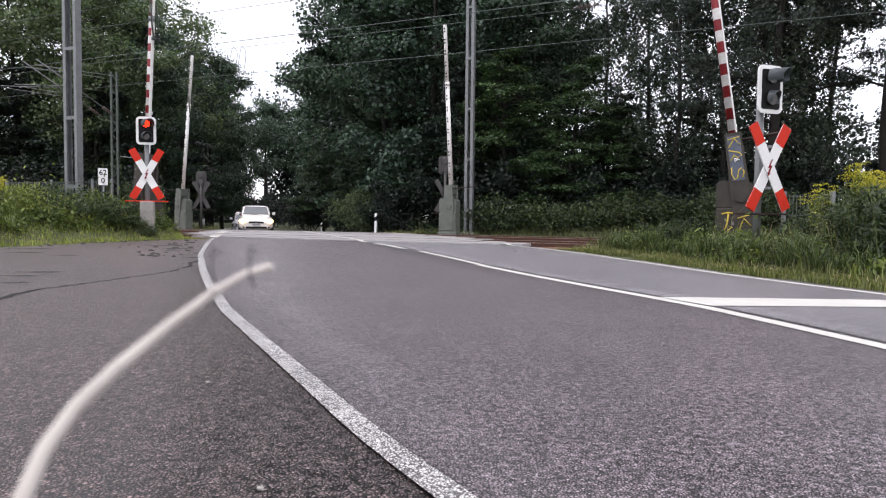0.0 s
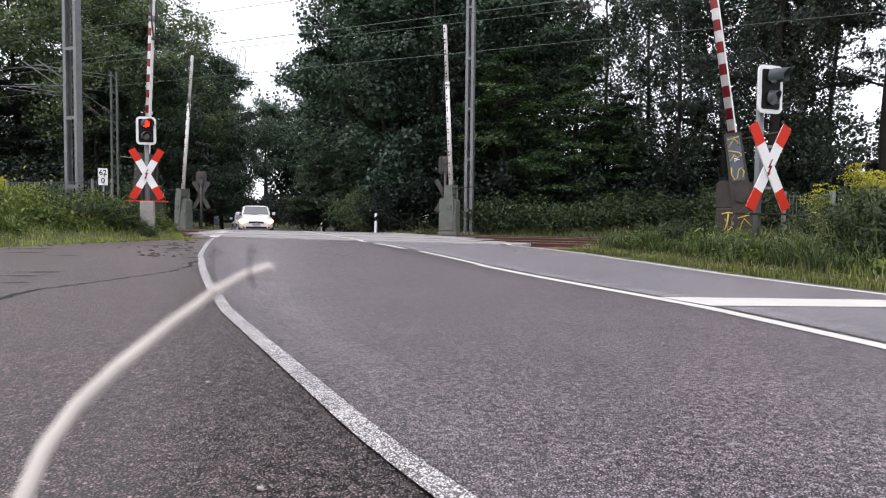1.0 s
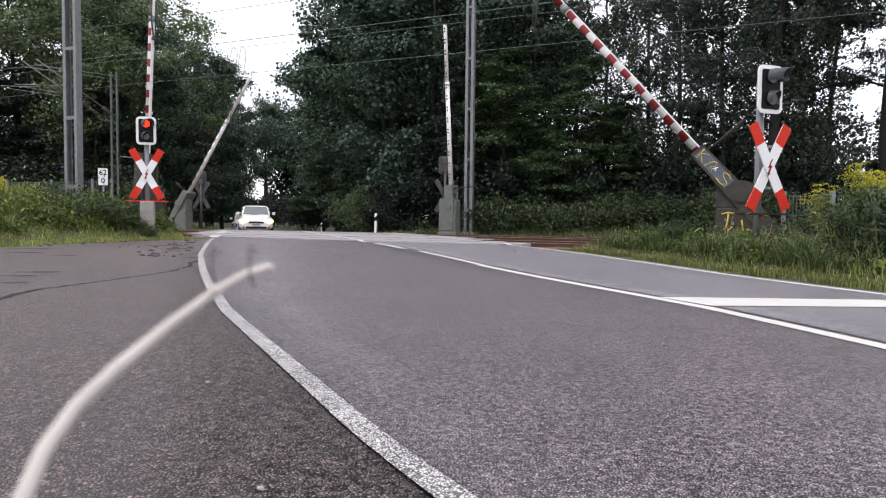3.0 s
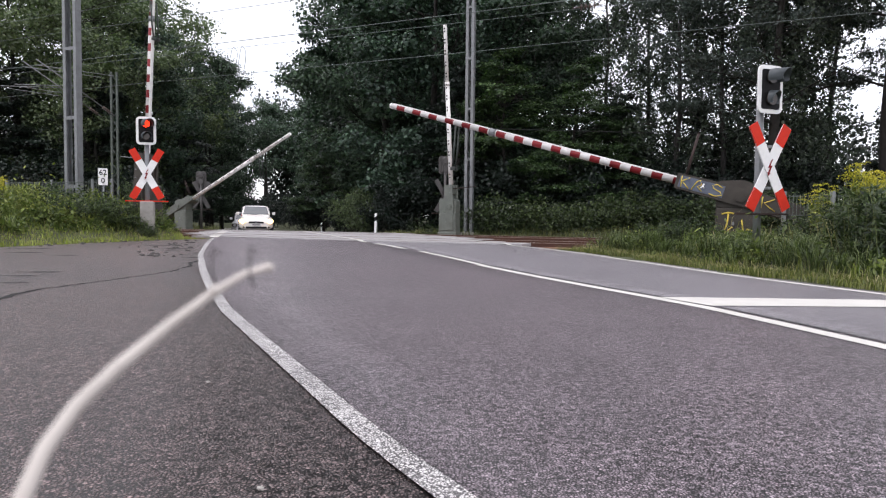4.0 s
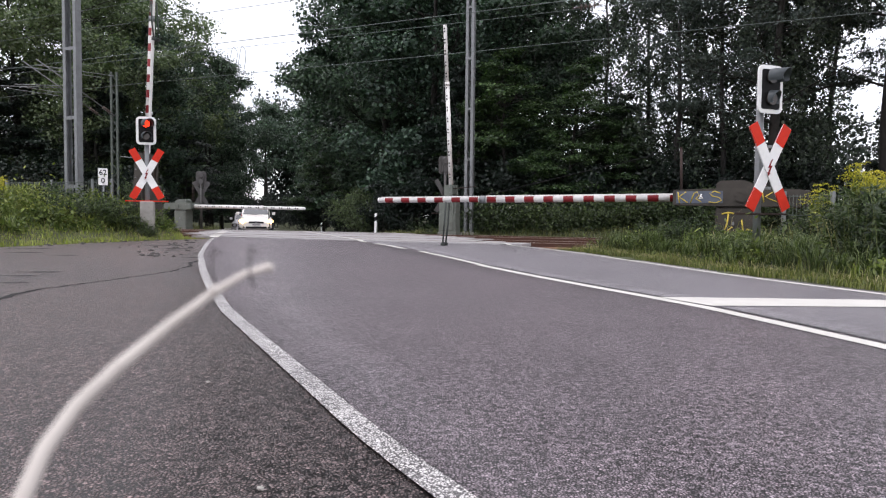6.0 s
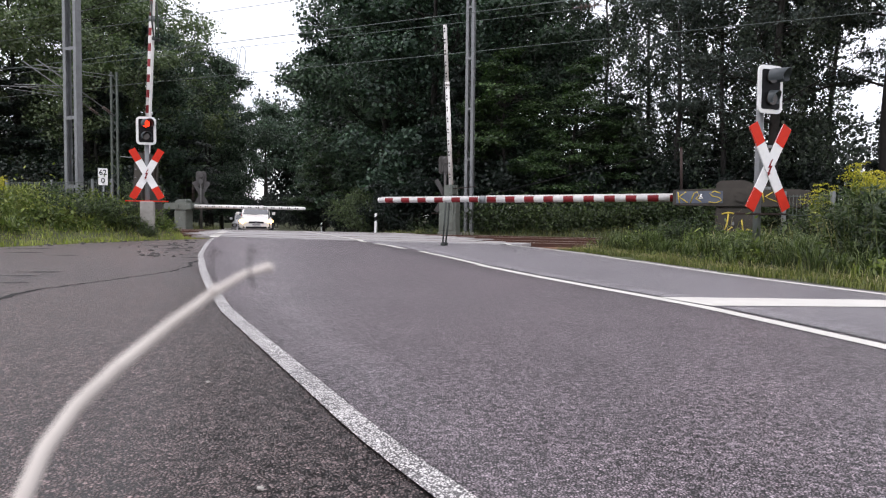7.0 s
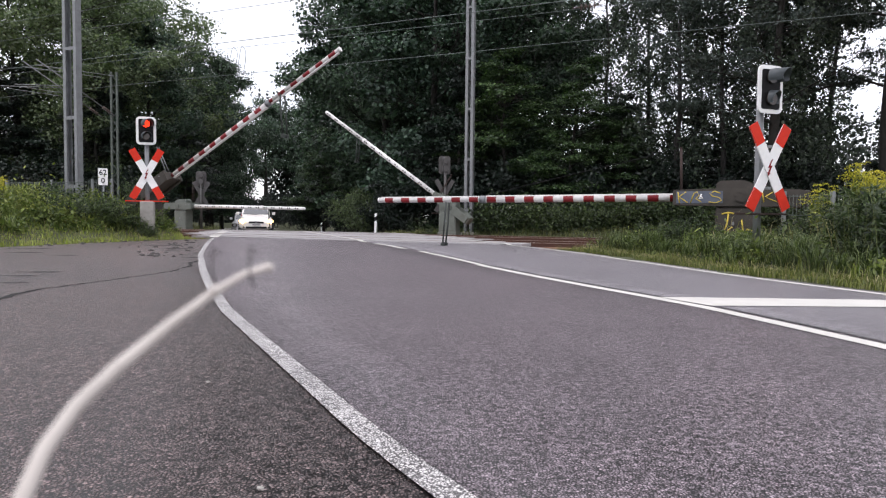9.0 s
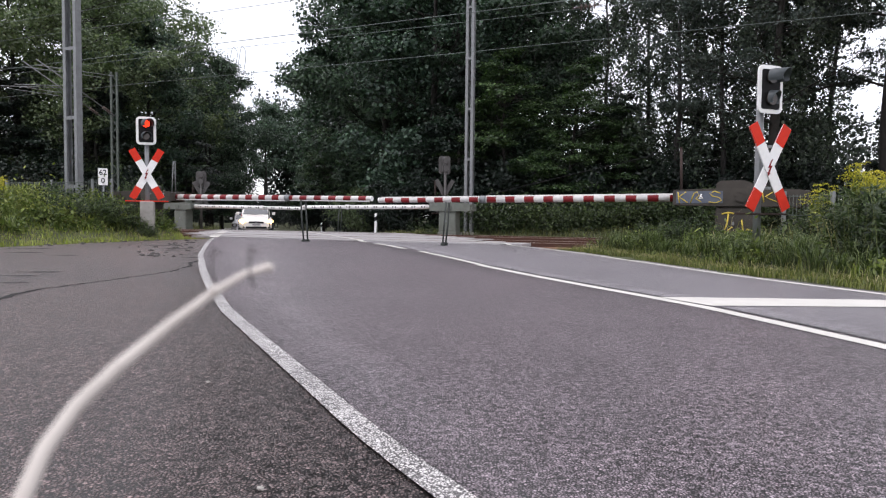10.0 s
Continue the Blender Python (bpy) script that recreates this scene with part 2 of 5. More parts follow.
def part(name, bm, mat, parent=None, label="", smooth=False):
    """One bmesh as one mesh object, under a thing or a part."""
    me = bpy.data.meshes.new(name)
    if smooth:
        for f in bm.faces:
            f.smooth = True
    bm.to_mesh(me)
    bm.free()
    return link(name, me, mat, parent, label)


def thing(name, m, label, category, group="", kind=""):
    ob = new(name)
    ob.matrix_basis = m
    return tagged(ob, label, category, group, kind)


def box(bm, x0, y0, z0, x1, y1, z1, bevel=0.0, m=None):
    r = bmesh.ops.create_cube(bm, size=1.0)
    vs = r["verts"]
    for v in vs:
        v.co = Vector((x0 + (v.co.x + 0.5) * (x1 - x0), y0 + (v.co.y + 0.5) * (y1 - y0), z0 + (v.co.z + 0.5) * (z1 - z0)))
        if m:
            v.co = m @ v.co
    if bevel:
        es = list({e for v in vs for e in v.link_edges})
        bmesh.ops.bevel(bm, geom=es, offset=bevel, segments=2, affect="EDGES", profile=0.6)
    return bm


def boxed(*a, bevel=0.0, m=None):
    return box(bmesh.new(), *a, bevel=bevel, m=m)


def tube(bm, pts, radii, seg=10, cap=True):
    """A round bar along points, with a radius at each."""
    pts = [Vector(p) for p in pts]
    if isinstance(radii, (int, float)):
        radii = [radii] * len(pts)
    rings = []
    side = None
    for i, p in enumerate(pts):
        d = (pts[min(i + 1, len(pts) - 1)] - pts[max(i - 1, 0)]).normalized()
        if side is None:
            side = d.orthogonal().normalized()
        side = (side - d * side.dot(d)).normalized()
        up = d.cross(side)
        rings.append([bm.verts.new(p + (side * math.cos(a) + up * math.sin(a)) * radii[i]) for a in (2 * math.pi * k / seg for k in range(seg))])
    for r0, r1 in zip(rings, rings[1:]):
        for k in range(seg):
            f = bm.faces.new((r0[k], r0[(k + 1) % seg], r1[(k + 1) % seg], r1[k]))
            f.smooth = True
    if cap:
        bm.faces.new(rings[0][::-1])
        bm.faces.new(rings[-1])
    return bm


def rod(p, q, r, seg=10):
    return tube(bmesh.new(), [p, q], r, seg)


def plate(bm, outline, y0, y1):
    """A flat piece with an outline in x and z, from y0 to y1."""
    a = [bm.verts.new((x, y0, z)) for x, z in outline]
    b = [bm.verts.new((x, y1, z)) for x, z in outline]
    n = len(outline)
    bm.faces.new(a)
    bm.faces.new(b[::-1])
    for i in range(n):
        bm.faces.new((a[i], b[i], b[(i + 1) % n], a[(i + 1) % n]))
    bmesh.ops.recalc_face_normals(bm, faces=bm.faces[:])
    return bm


def round_rect(w, h, r, n=5):
    out = []
    for cx, cz, a0 in ((w / 2 - r, h / 2 - r, 0), (-w / 2 + r, h / 2 - r, 90), (-w / 2 + r, -h / 2 + r, 180), (w / 2 - r, -h / 2 + r, 270)):
        for k in range(n):
            a = radians(a0 + 90 * k / (n - 1))
            out.append((cx + r * math.cos(a), cz + r * math.sin(a)))
    return out


def raw(name, verts, quads):
    """A mesh of quads straight from arrays."""
    me = bpy.data.meshes.new(name)
    verts, quads = np.asarray(verts, np.float32), np.asarray(quads, np.int32)
    me.vertices.add(len(verts))
    me.vertices.foreach_set("co", verts.ravel())
    me.loops.add(quads.size)
    me.loops.foreach_set("vertex_index", quads.ravel())
    me.polygons.add(len(quads))
    me.polygons.foreach_set("loop_start", np.arange(0, quads.size, 4, dtype=np.int32))
    me.update(calc_edges=True)
    me.validate()
    return me


def leaves(name, centres, size, rng, droop=0.3, slim=0.55, faces=None):
    """Many small folded leaves, one at each centre, turned to their faces where these are given."""
    n = len(centres)
    d = rng.normal(size=(n, 3))
    d[:, 2] -= droop
    if faces is not None:
        faces = faces / (np.linalg.norm(faces, axis=1)[:, None] + 1e-6)
        d -= faces * (d * faces).sum(1)[:, None]
    d /= np.linalg.norm(d, axis=1)[:, None]
    s = np.cross(d, rng.normal(size=(n, 3)) if faces is None else faces)
    s /= np.linalg.norm(s, axis=1)[:, None] + 1e-6
    k = (size * rng.uniform(0.6, 1.35, n))[:, None]
    nn = np.cross(d, s)
    c = np.asarray(centres)
    v = np.empty((n, 4, 3))
    v[:, 0] = c - d * k * 0.5
    v[:, 1] = c + s * k * slim * 0.5 + nn * k * 0.12
    v[:, 2] = c + d * k * 0.5
    v[:, 3] = c - s * k * slim * 0.5 + nn * k * 0.12
    return raw(name, v.reshape(-1, 3), np.arange(4 * n).reshape(-1, 4))
# ---- the plan: y runs up the view, the tracks run along U, N points across them ----
U, N = Vector((0.914, -0.405, 0.0)).normalized(), Vector((0.405, 0.914, 0.0)).normalized()
TRACK_YAW = math.degrees(math.atan2(U.y, U.x))
ROAD_YAW = 16.5
LEFT_EDGE = [(-60, 4.0), (-6, 1.6), (0, 0.5), (1.0, 0.19), (1.4, 0.04), (1.68, -0.12), (1.91, -0.24), (2.22, -0.39), (2.63, -0.59), (3.24, -0.89), (4.2, -1.36), (5.0, -1.7), (5.98, -2.11), (7.58, -2.74), (10.36, -3.77), (14.69, -5.2), (18.6, -6.38), (26.4, -8.6), (60, -18.6), (90, -31), (140, -75)]
MID_LINE = [(-60, 8.0), (-6, 3.0), (0, 2.6), (3.22, 2.16), (4.07, 1.97), (4.61, 1.84), (5.21, 1.63), (5.97, 1.35), (6.97, 0.99), (8.03, 0.66), (8.7, 0.45), (10.0, 0.12), (12.0, -0.45), (14.2, -1.13), (16.5, -2.0), (19.4, -3.03), (25.4, -5.2), (60, -15.4), (90, -27.5), (140, -71)]
RIGHT_EDGE = [(-60, 11.5), (-6, 5.6), (0, 4.9), (5.55, 3.71), (6.18, 3.52), (7.3, 3.22), (8.54, 3.0), (10.1, 2.74), (12.07, 2.4), (13.8, 1.93), (15.7, 1.28), (18.7, 0.26), (23.75, -1.55), (30, -3.5), (60, -12.2), (90, -24), (140, -67)]
APRON_EDGE = [(-60, -11), (5, -9.2), (9, -8.6), (12.0, -8.0), (14.1, -7.5), (15.8, -6.95), (17.1, -6.3), (18.0, -6.15), (27.4, -9.1), (60, -18.8), (90, -31.2), (140, -75.2)]


def along(line, y):
    ys, xs = zip(*line)
    return float(np.interp(y, ys, xs))


def smooth(a, b, v):
    k = min(1.0, max(0.0, (v - a) / (b - a)))
    return k * k * (3 - 2 * k)


def across(x, y):
    return N.x * x + N.y * y


def fall(n):
    """The road falls away behind the crossing."""
    return -0.9 * (1 - math.exp(-(n - 23.0) / 8.0)) if n > 23.0 else 0.0


def ground_z(x, y):
    n = across(x, y)
    z = fall(n)
    xl, xr = along(APRON_EDGE, y), along(RIGHT_EDGE, y)
    near = 1 - smooth(12.8, 14.0, n)
    far = smooth(22.6, 24.2, n)
    if x > xr:
        d = x - xr
        z += near * (0.12 * smooth(0.3, 1.5, d) + 0.25 * smooth(2, 9, d)) + far * (0.1 * smooth(0.3, 2, d) + 0.5 * smooth(1.5, 14, d))
    elif x < xl:
        d = xl - x
        z += near * (0.42 * smooth(0.2, 1.6, d) + 0.2 * smooth(2, 9, d)) + far * (0.12 * smooth(0.3, 2, d) + 0.6 * smooth(1.5, 14, d))
    else:
        z -= 0.05
    if x > xr or x < xl:
        z += 0.05 * noise.noise((x * 0.6, y * 0.6, 3.0)) * (near + far) - 0.01
        z -= 0.14 * (1 - near) * (1 - far)
    return z


def grid_mesh(name, xs, ys, height):
    v = [(x, y, height(x, y)) for y in ys for x in xs]
    w = len(xs)
    q = [(j * w + i, j * w + i + 1, (j + 1) * w + i + 1, (j + 1) * w + i) for j in range(len(ys) - 1) for i in range(w - 1)]
    me = raw(name, v, q)
    me.polygons.foreach_set("use_smooth", [True] * len(me.polygons))
    return me


far_steps = [30, 34, 40, 50, 65, 90, 140, 220, 350, 600, 1200]
gx = [-v for v in far_steps[::-1]] + list(np.arange(-26, 26.1, 0.4)) + far_steps
gy = [-v for v in far_steps[::-1]] + list(np.arange(-26, 46.1, 0.4)) + [50, 56, 65, 80, 110, 160, 250, 400, 700, 1200]
tagged(link("ground", grid_mesh("ground", gx, gy, ground_z), M_SOIL), "grassy soil verges and woodland floor beside the road", "ground", kind="structure")


def ribbon(name, lo, hi, y0, y1, step, lift, cols=6):
    """A paved strip between two lines of the plan, with a small thickness."""
    ys = list(np.arange(y0, y1 + 0.01, step))
    v, q = [], []
    w = cols + 3
    for y in ys:
        a, b = lo(y), hi(y)
        row = [a + (b - a) * k / cols for k in range(cols + 1)]
        for i, x in enumerate([row[0]] + row + [row[-1]]):
            z = fall(across(x, y)) + lift(x, y)
            v.append((x, y, z - (0.06 if i in (0, w - 1) else 0.0)))
    for j in range(len(ys) - 1):
        for i in range(w - 1):
            q.append((j * w + i, j * w + i + 1, (j + 1) * w + i + 1, (j + 1) * w + i))
    return raw(name, v, q)


BED_LO, BED_HI = 14.55, 21.95  # the crossing's panels lie between these, across the tracks
tagged(link("road", ribbon("road", lambda y: along(LEFT_EDGE, y) - 0.02, lambda y: along(MID_LINE, y) + 0.11, -60, 140, 0.4, lambda x, y: -0.005), M_ROAD),
       "grey asphalt lane with coarse stone grit", "road", kind="structure")
tagged(link("road", ribbon("road", lambda y: along(MID_LINE, y) + 0.108, lambda y: along(RIGHT_EDGE, y) + 0.22, -60, 140, 0.4, lambda x, y: -0.0055), M_ROAD_FINE),
       "smoother grey asphalt lane beside the verge", "road", kind="structure")
apron = tagged(link("pavement", ribbon("pavement", lambda y: along(APRON_EDGE, y), lambda y: along(LEFT_EDGE, y) + 0.3, -40, 17.6, 0.4, lambda x, y: -0.008), M_APRON),
               "old dark cracked asphalt lay-by beside the road", "pavement", kind="structure")


def crack(points, width, seed):
    """A dark ragged seam with low raised lips in the old asphalt."""
    rng = random.Random(seed)
    pts = []
    for (x0, y0), (x1, y1) in zip(points, points[1:]):
        k = max(2, int(math.hypot(x1 - x0, y1 - y0) / 0.07))
        for i in range(k):
            f = i / k
            pts.append((x0 + (x1 - x0) * f + rng.uniform(-0.025, 0.025), y0 + (y1 - y0) * f + rng.uniform(-0.035, 0.035)))
    bm = bmesh.new()
    prev = None
    for i, (x, y) in enumerate(pts):
        w = width * rng.uniform(0.4, 1.4)
        a, b = pts[max(0, i - 2)], pts[min(len(pts) - 1, i + 2)]
        t = Vector((b[0] - a[0], b[1] - a[1] + 1e-6, 0)).normalized()
        s = Vector((t.y, -t.x, 0)) * w
        c = Vector((x, y, -0.0045))
        cur = [bm.verts.new(c - s), bm.verts.new(c - Vector((0, 0, 0.002))), bm.verts.new(c + s)]
        if prev:
            bm.faces.new((prev[0], cur[0], cur[1], prev[1]))
            bm.faces.new((prev[1], cur[1], cur[2], prev[2]))
        prev = cur
    bmesh.ops.recalc_face_normals(bm, faces=bm.faces[:])
    return part("crack", bm, M_CRACK, apron)


M_CRACK = plain("crack_dirt", (0.009, 0.0085, 0.008), 0.95, 0, 0.3, 30, 0.6, 0.2)
crack([(-3.9, 4.3), (-3.1, 4.65), (-3.22, 5.05), (-3.26, 5.3), (-3.1, 6.0), (-3.0, 6.6), (-2.94, 7.15), (-2.98, 7.6)], 0.023, 1)
crack([(-2.98, 7.6), (-3.0, 7.9), (-3.23, 8.5), (-3.3, 9.2), (-3.6, 10.4), (-4.2, 11.6)], 0.028, 6)


def broken_patch(x, y, wide, deep, seed):
    """A ragged shallow hole where the top coat has come away, with a crumbly floor."""
    rng = random.Random(seed)
    bm = bmesh.new()
    mid = bm.verts.new((x, y, -0.0062))
    rim = []
    for k in range(30):
        a = 2 * math.pi * k / 30
        r = rng.uniform(0.45, 1.15)
        rim.append(bm.verts.new((x + wide * r * math.cos(a), y + deep * r * math.sin(a), -0.0048)))
    for k in range(30):
        bm.faces.new((mid, rim[k], rim[(k + 1) % 30]))
    bmesh.ops.recalc_face_normals(bm, faces=bm.faces[:])
    part("broken_patch", bm, M_CRUMB, apron, "ragged broken patch in the asphalt")
    crack([(x - wide * 1.6, y - deep * 0.3), (x, y + deep * 0.4), (x + wide * 1.5, y)], 0.014, seed + 50)


for k, (x, y, w, d) in enumerate(((-6.5, 10.4, 0.22, 0.16), (-5.5, 9.8, 0.16, 0.12), (-4.15, 6.95, 0.17, 0.13), (-4.1, 6.5, 0.13, 0.08), (-3.75, 5.85, 0.1, 0.07), (-5.5, 13.2, 0.35, 0.18), (-4.8, 12.2, 0.22, 0.15), (-4.7, 11.5, 0.12, 0.1), (-7.0, 11.6, 0.3, 0.14), (-3.6, 9.6, 0.08, 0.2), (-3.9, 10.7, 0.1, 0.16))):
    broken_patch(x, y, w, d, 20 + k)


def marking(name, line, y0, y1, half, mat, label, shift=0.0, dashes=None):
    """A painted stripe along a line of the plan."""
    bm = bmesh.new()
    step = 0.2
    spans = dashes or [(y0, y1)]
    for a, b in spans:
        prev = None
        for k in range(int((b - a) / step) + 1):
            y = a + k * step
            x = along(line, y) + shift
            dx = along(line, y + 0.1) - along(line, y - 0.1)
            t = Vector((dx, 0.2, 0)).normalized()
            s = Vector((t.y, -t.x, 0))
            n = across(x, y)
            z = fall(n) - 0.001 + 0.03 * smooth(BED_LO - 0.3, BED_LO, n) * (1 - smooth(BED_HI, BED_HI + 0.3, n))
            p = Vector((x, y, z))
            cur = (bm.verts.new(p - s * half), bm.verts.new(p + s * half))
            if prev:
                bm.faces.new((prev[0], prev[1], cur[1], cur[0]))
            prev = cur
    bmesh.ops.recalc_face_normals(bm, faces=bm.faces[:])
    return tagged(part(name, bm, mat), label, "road marking", kind="structure")


marking("edge_line", LEFT_EDGE, -10, 18.4, 0.04, M_LINE, "worn white edge line with grit showing through")
marking("edge_line", LEFT_EDGE, 18.4, 26.0, 0.13, M_LINE_FRESH, "broken white edge line on the crossing", dashes=[(18.5, 19.7), (20.3, 21.3), (22.0, 23.0), (23.8, 25.2)])
marking("edge_line", RIGHT_EDGE, -10, 60, 0.05, M_LINE_FRESH, "narrow white edge line beside the verge")
marking("centre_line", MID_LINE, -10, 8.75, 0.055, M_LINE_FRESH, "fresh white centre line", shift=-0.012)
marking("centre_line", MID_LINE, 8.6, 12.2, 0.045, M_LINE_FRESH, "worn stretch of the white centre line", shift=0.03)
marking("centre_line", MID_LINE, 13.6, 60, 0.06, M_LINE_FRESH, "broken white centre line on the crossing", dashes=[(12.9, 15.4), (16.0, 18.8), (19.2, 27.0), (30, 34), (40, 44), (50, 54)])

bm = bmesh.new()
for x, y in ((1.69, 5.2), (1.9, 4.7), (3.16, 4.72), (3.98, 4.73), (3.9, 5.15), (3.44, 5.15)):
    bm.verts.new((x, y, -0.0008))
bm.faces.new(bm.verts)
bmesh.ops.recalc_face_normals(bm, faces=bm.faces[:])
tagged(part("hatch_bar", bm, M_LINE_FRESH), "broad white hatching bar on the road", "road marking", kind="structure")

# the dark seam beside the centre line
M_SEAM = plain("bitumen_seam", (0.045, 0.044, 0.047), 0.6, 0, 0.2, 20, 0.3, 0.1)
marking("road_seam", MID_LINE, 3.0, 14.4, 0.008, M_SEAM, "dark bitumen seam along the centre line", shift=0.11)

# a few loose stones on the tarmac near the lens
def pebble(x, y, s, seed):
    rng = random.Random(seed)
    bm = bmesh.new()
    bmesh.ops.create_icosphere(bm, subdivisions=1, radius=s)
    for v in bm.verts:
        v.co *= rng.uniform(0.75, 1.2)
        v.co.z = v.co.z * 0.6 + s * 0.4
    ob = part("pebble", bm, M_CONCRETE)
    ob.location = (x, y, -0.006)
    tagged(ob, "small pale stone on the asphalt", "stone", "loose stones on the asphalt")


for k, (x, y) in enumerate(((-0.98, 2.25), (-0.85, 2.4), (-0.4, 1.45), (0.35, 2.6), (-1.6, 3.1))):
    pebble(x, y, 0.006 + 0.002 * (k % 3), k)

# ---- tracks ----
TRACK_N = (16.15, 20.15)


def un(u, n, z=0.0):
    return Vector((U.x * u + N.x * n, U.y * u + N.y * n, z))


M_TRACKS = Matrix.Translation((0, 0, 0)) @ pose(0, 0, 0, 0, 0, TRACK_YAW)  # local x is u, local y is n
bm = bmesh.new()
rng = random.Random(5)
cols = [-200, -120, -80] + [v * 0.6 for v in range(-70, 60)] + [60, 120, 200]
rows = [13.75, 14.2, 14.8, 15.6, 16.6, 17.4, 18.15, 19, 19.8, 20.8, 21.6, 22.2, 22.6]
grid = [[bm.verts.new((u, n, (-0.13 if n in (13.75, 22.6) else rng.uniform(-0.075, -0.05)))) for u in cols] for n in rows]
for r0, r1 in zip(grid, grid[1:]):
    for i in range(len(cols) - 1):
        uc, nc = cols[i], 0.5 * (r0[i].co.y + r1[i].co.y)
        p = un(uc, nc)
        if along(LEFT_EDGE, p.y) - 0.4 < p.x < along(RIGHT_EDGE, p.y) - 0.2:
            continue
        bm.faces.new((r0[i], r0[i + 1], r1[i + 1], r1[i]))
bed = part("ballast", bm, M_BALLAST)
bed.matrix_basis = M_TRACKS
tagged(bed, "rust-stained gravel bed of the two tracks", "ballast", kind="stuff")

for n0 in TRACK_N:
    track = thing("railway_track", M_TRACKS @ pose(0, n0, 0), "rusty steel railway track let into the road", "railway track", "tracks of the crossing")
    for side in (-0.7525, 0.7525):
        bm = bmesh.new()
        box(bm, -200, side - 0.035, -0.05, 200, side + 0.035, 0.026, 0.006)
        box(bm, -200, side - 0.07, -0.09, 200, side + 0.07, -0.05)
        rail = part("rail", bm, M_RAIL, track)
        part("rail_head", boxed(-200, side - 0.026, 0.026, 200, side + 0.026, 0.031), M_RAILTOP, rail, "polished running surface")

# crossing panels: rows between and beside the rails
panels = thing("crossing_deck", M_TRACKS, "grey concrete crossing panels between the rails", "crossing deck")
strips = []
for n0 in TRACK_N:
    strips += [(n0 - 0.80 - 0.75, n0 - 0.80), (n0 - 0.68, n0 - 0.01), (n0 + 0.01, n0 + 0.68), (n0 + 0.80, n0 + 0.80 + (0.78 if n0 == TRACK_N[0] else 0.95))]
strips.append((TRACK_N[0] + 1.6, TRACK_N[1] - 1.57))
panel_mesh = {}
for a, b in strips:
    key = round(b - a, 3)
    if key not in panel_mesh:
        bmp = boxed(0.006, 0.004, -0.05, 0.894, b - a - 0.004, 0.022, bevel=0.006)
        me = bpy.data.meshes.new("panel")
        bmp.to_mesh(me)
        bmp.free()
        me.materials.append(M_PANEL)
        panel_mesh[key] = me
    for k in range(-32, 4):
        p, q = un(k * 0.9, (a + b) / 2), un(k * 0.9 + 0.9, (a + b) / 2)
        if q.x > along(LEFT_EDGE, q.y) - 0.35 and p.x < along(RIGHT_EDGE, p.y) + 0.25:
            ob = link("panel", panel_mesh[key], None, panels)
            ob.location = (k * 0.9, a, 0)


# ---- barriers ----
def stripes_mat():
    m = Mat("red_white_boom", 0.5, 0.0, 0.3)
    x = m.axis(0)
    k = m.math("GREATER_THAN", m.math("FRACT", m.math("MULTIPLY", x, 1 / 0.41)), 0.5)
    w = m.ramp(m.noise(9, 6, 0.7), (0.3, (0.46, 0.45, 0.43)), (0.7, (0.62, 0.61, 0.6)))
    r = m.ramp(m.noise(9, 6, 0.7), (0.3, (0.13, 0.009, 0.012)), (0.7, (0.22, 0.013, 0.016)))
    return m.color(m.mix(k, w, r)).bump(m.noise(80, 2), 0.05, 0.002).m


M_STRIPES = stripes_mat()
M_BOOMWHITE = plain("white_boom", (0.72, 0.71, 0.69), 0.45, 0, 0.08, 5, 0.05, 0.2)


def boom_bm(x0, x1, x2, thick, thin):
    """A round tube in two lengths, the outer one slimmer."""
    bm = bmesh.new()
    tube(bm, [(x0, 0, 0), (x1, 0, 0)], thick, 14)
    tube(bm, [(x1, 0, 0), (x2 - 0.05, 0, 0), (x2 - 0.015, 0, 0), (x2, 0, 0)], [thin, thin * 0.97, thin * 0.9, thin * 0.6], 14)
    return bm


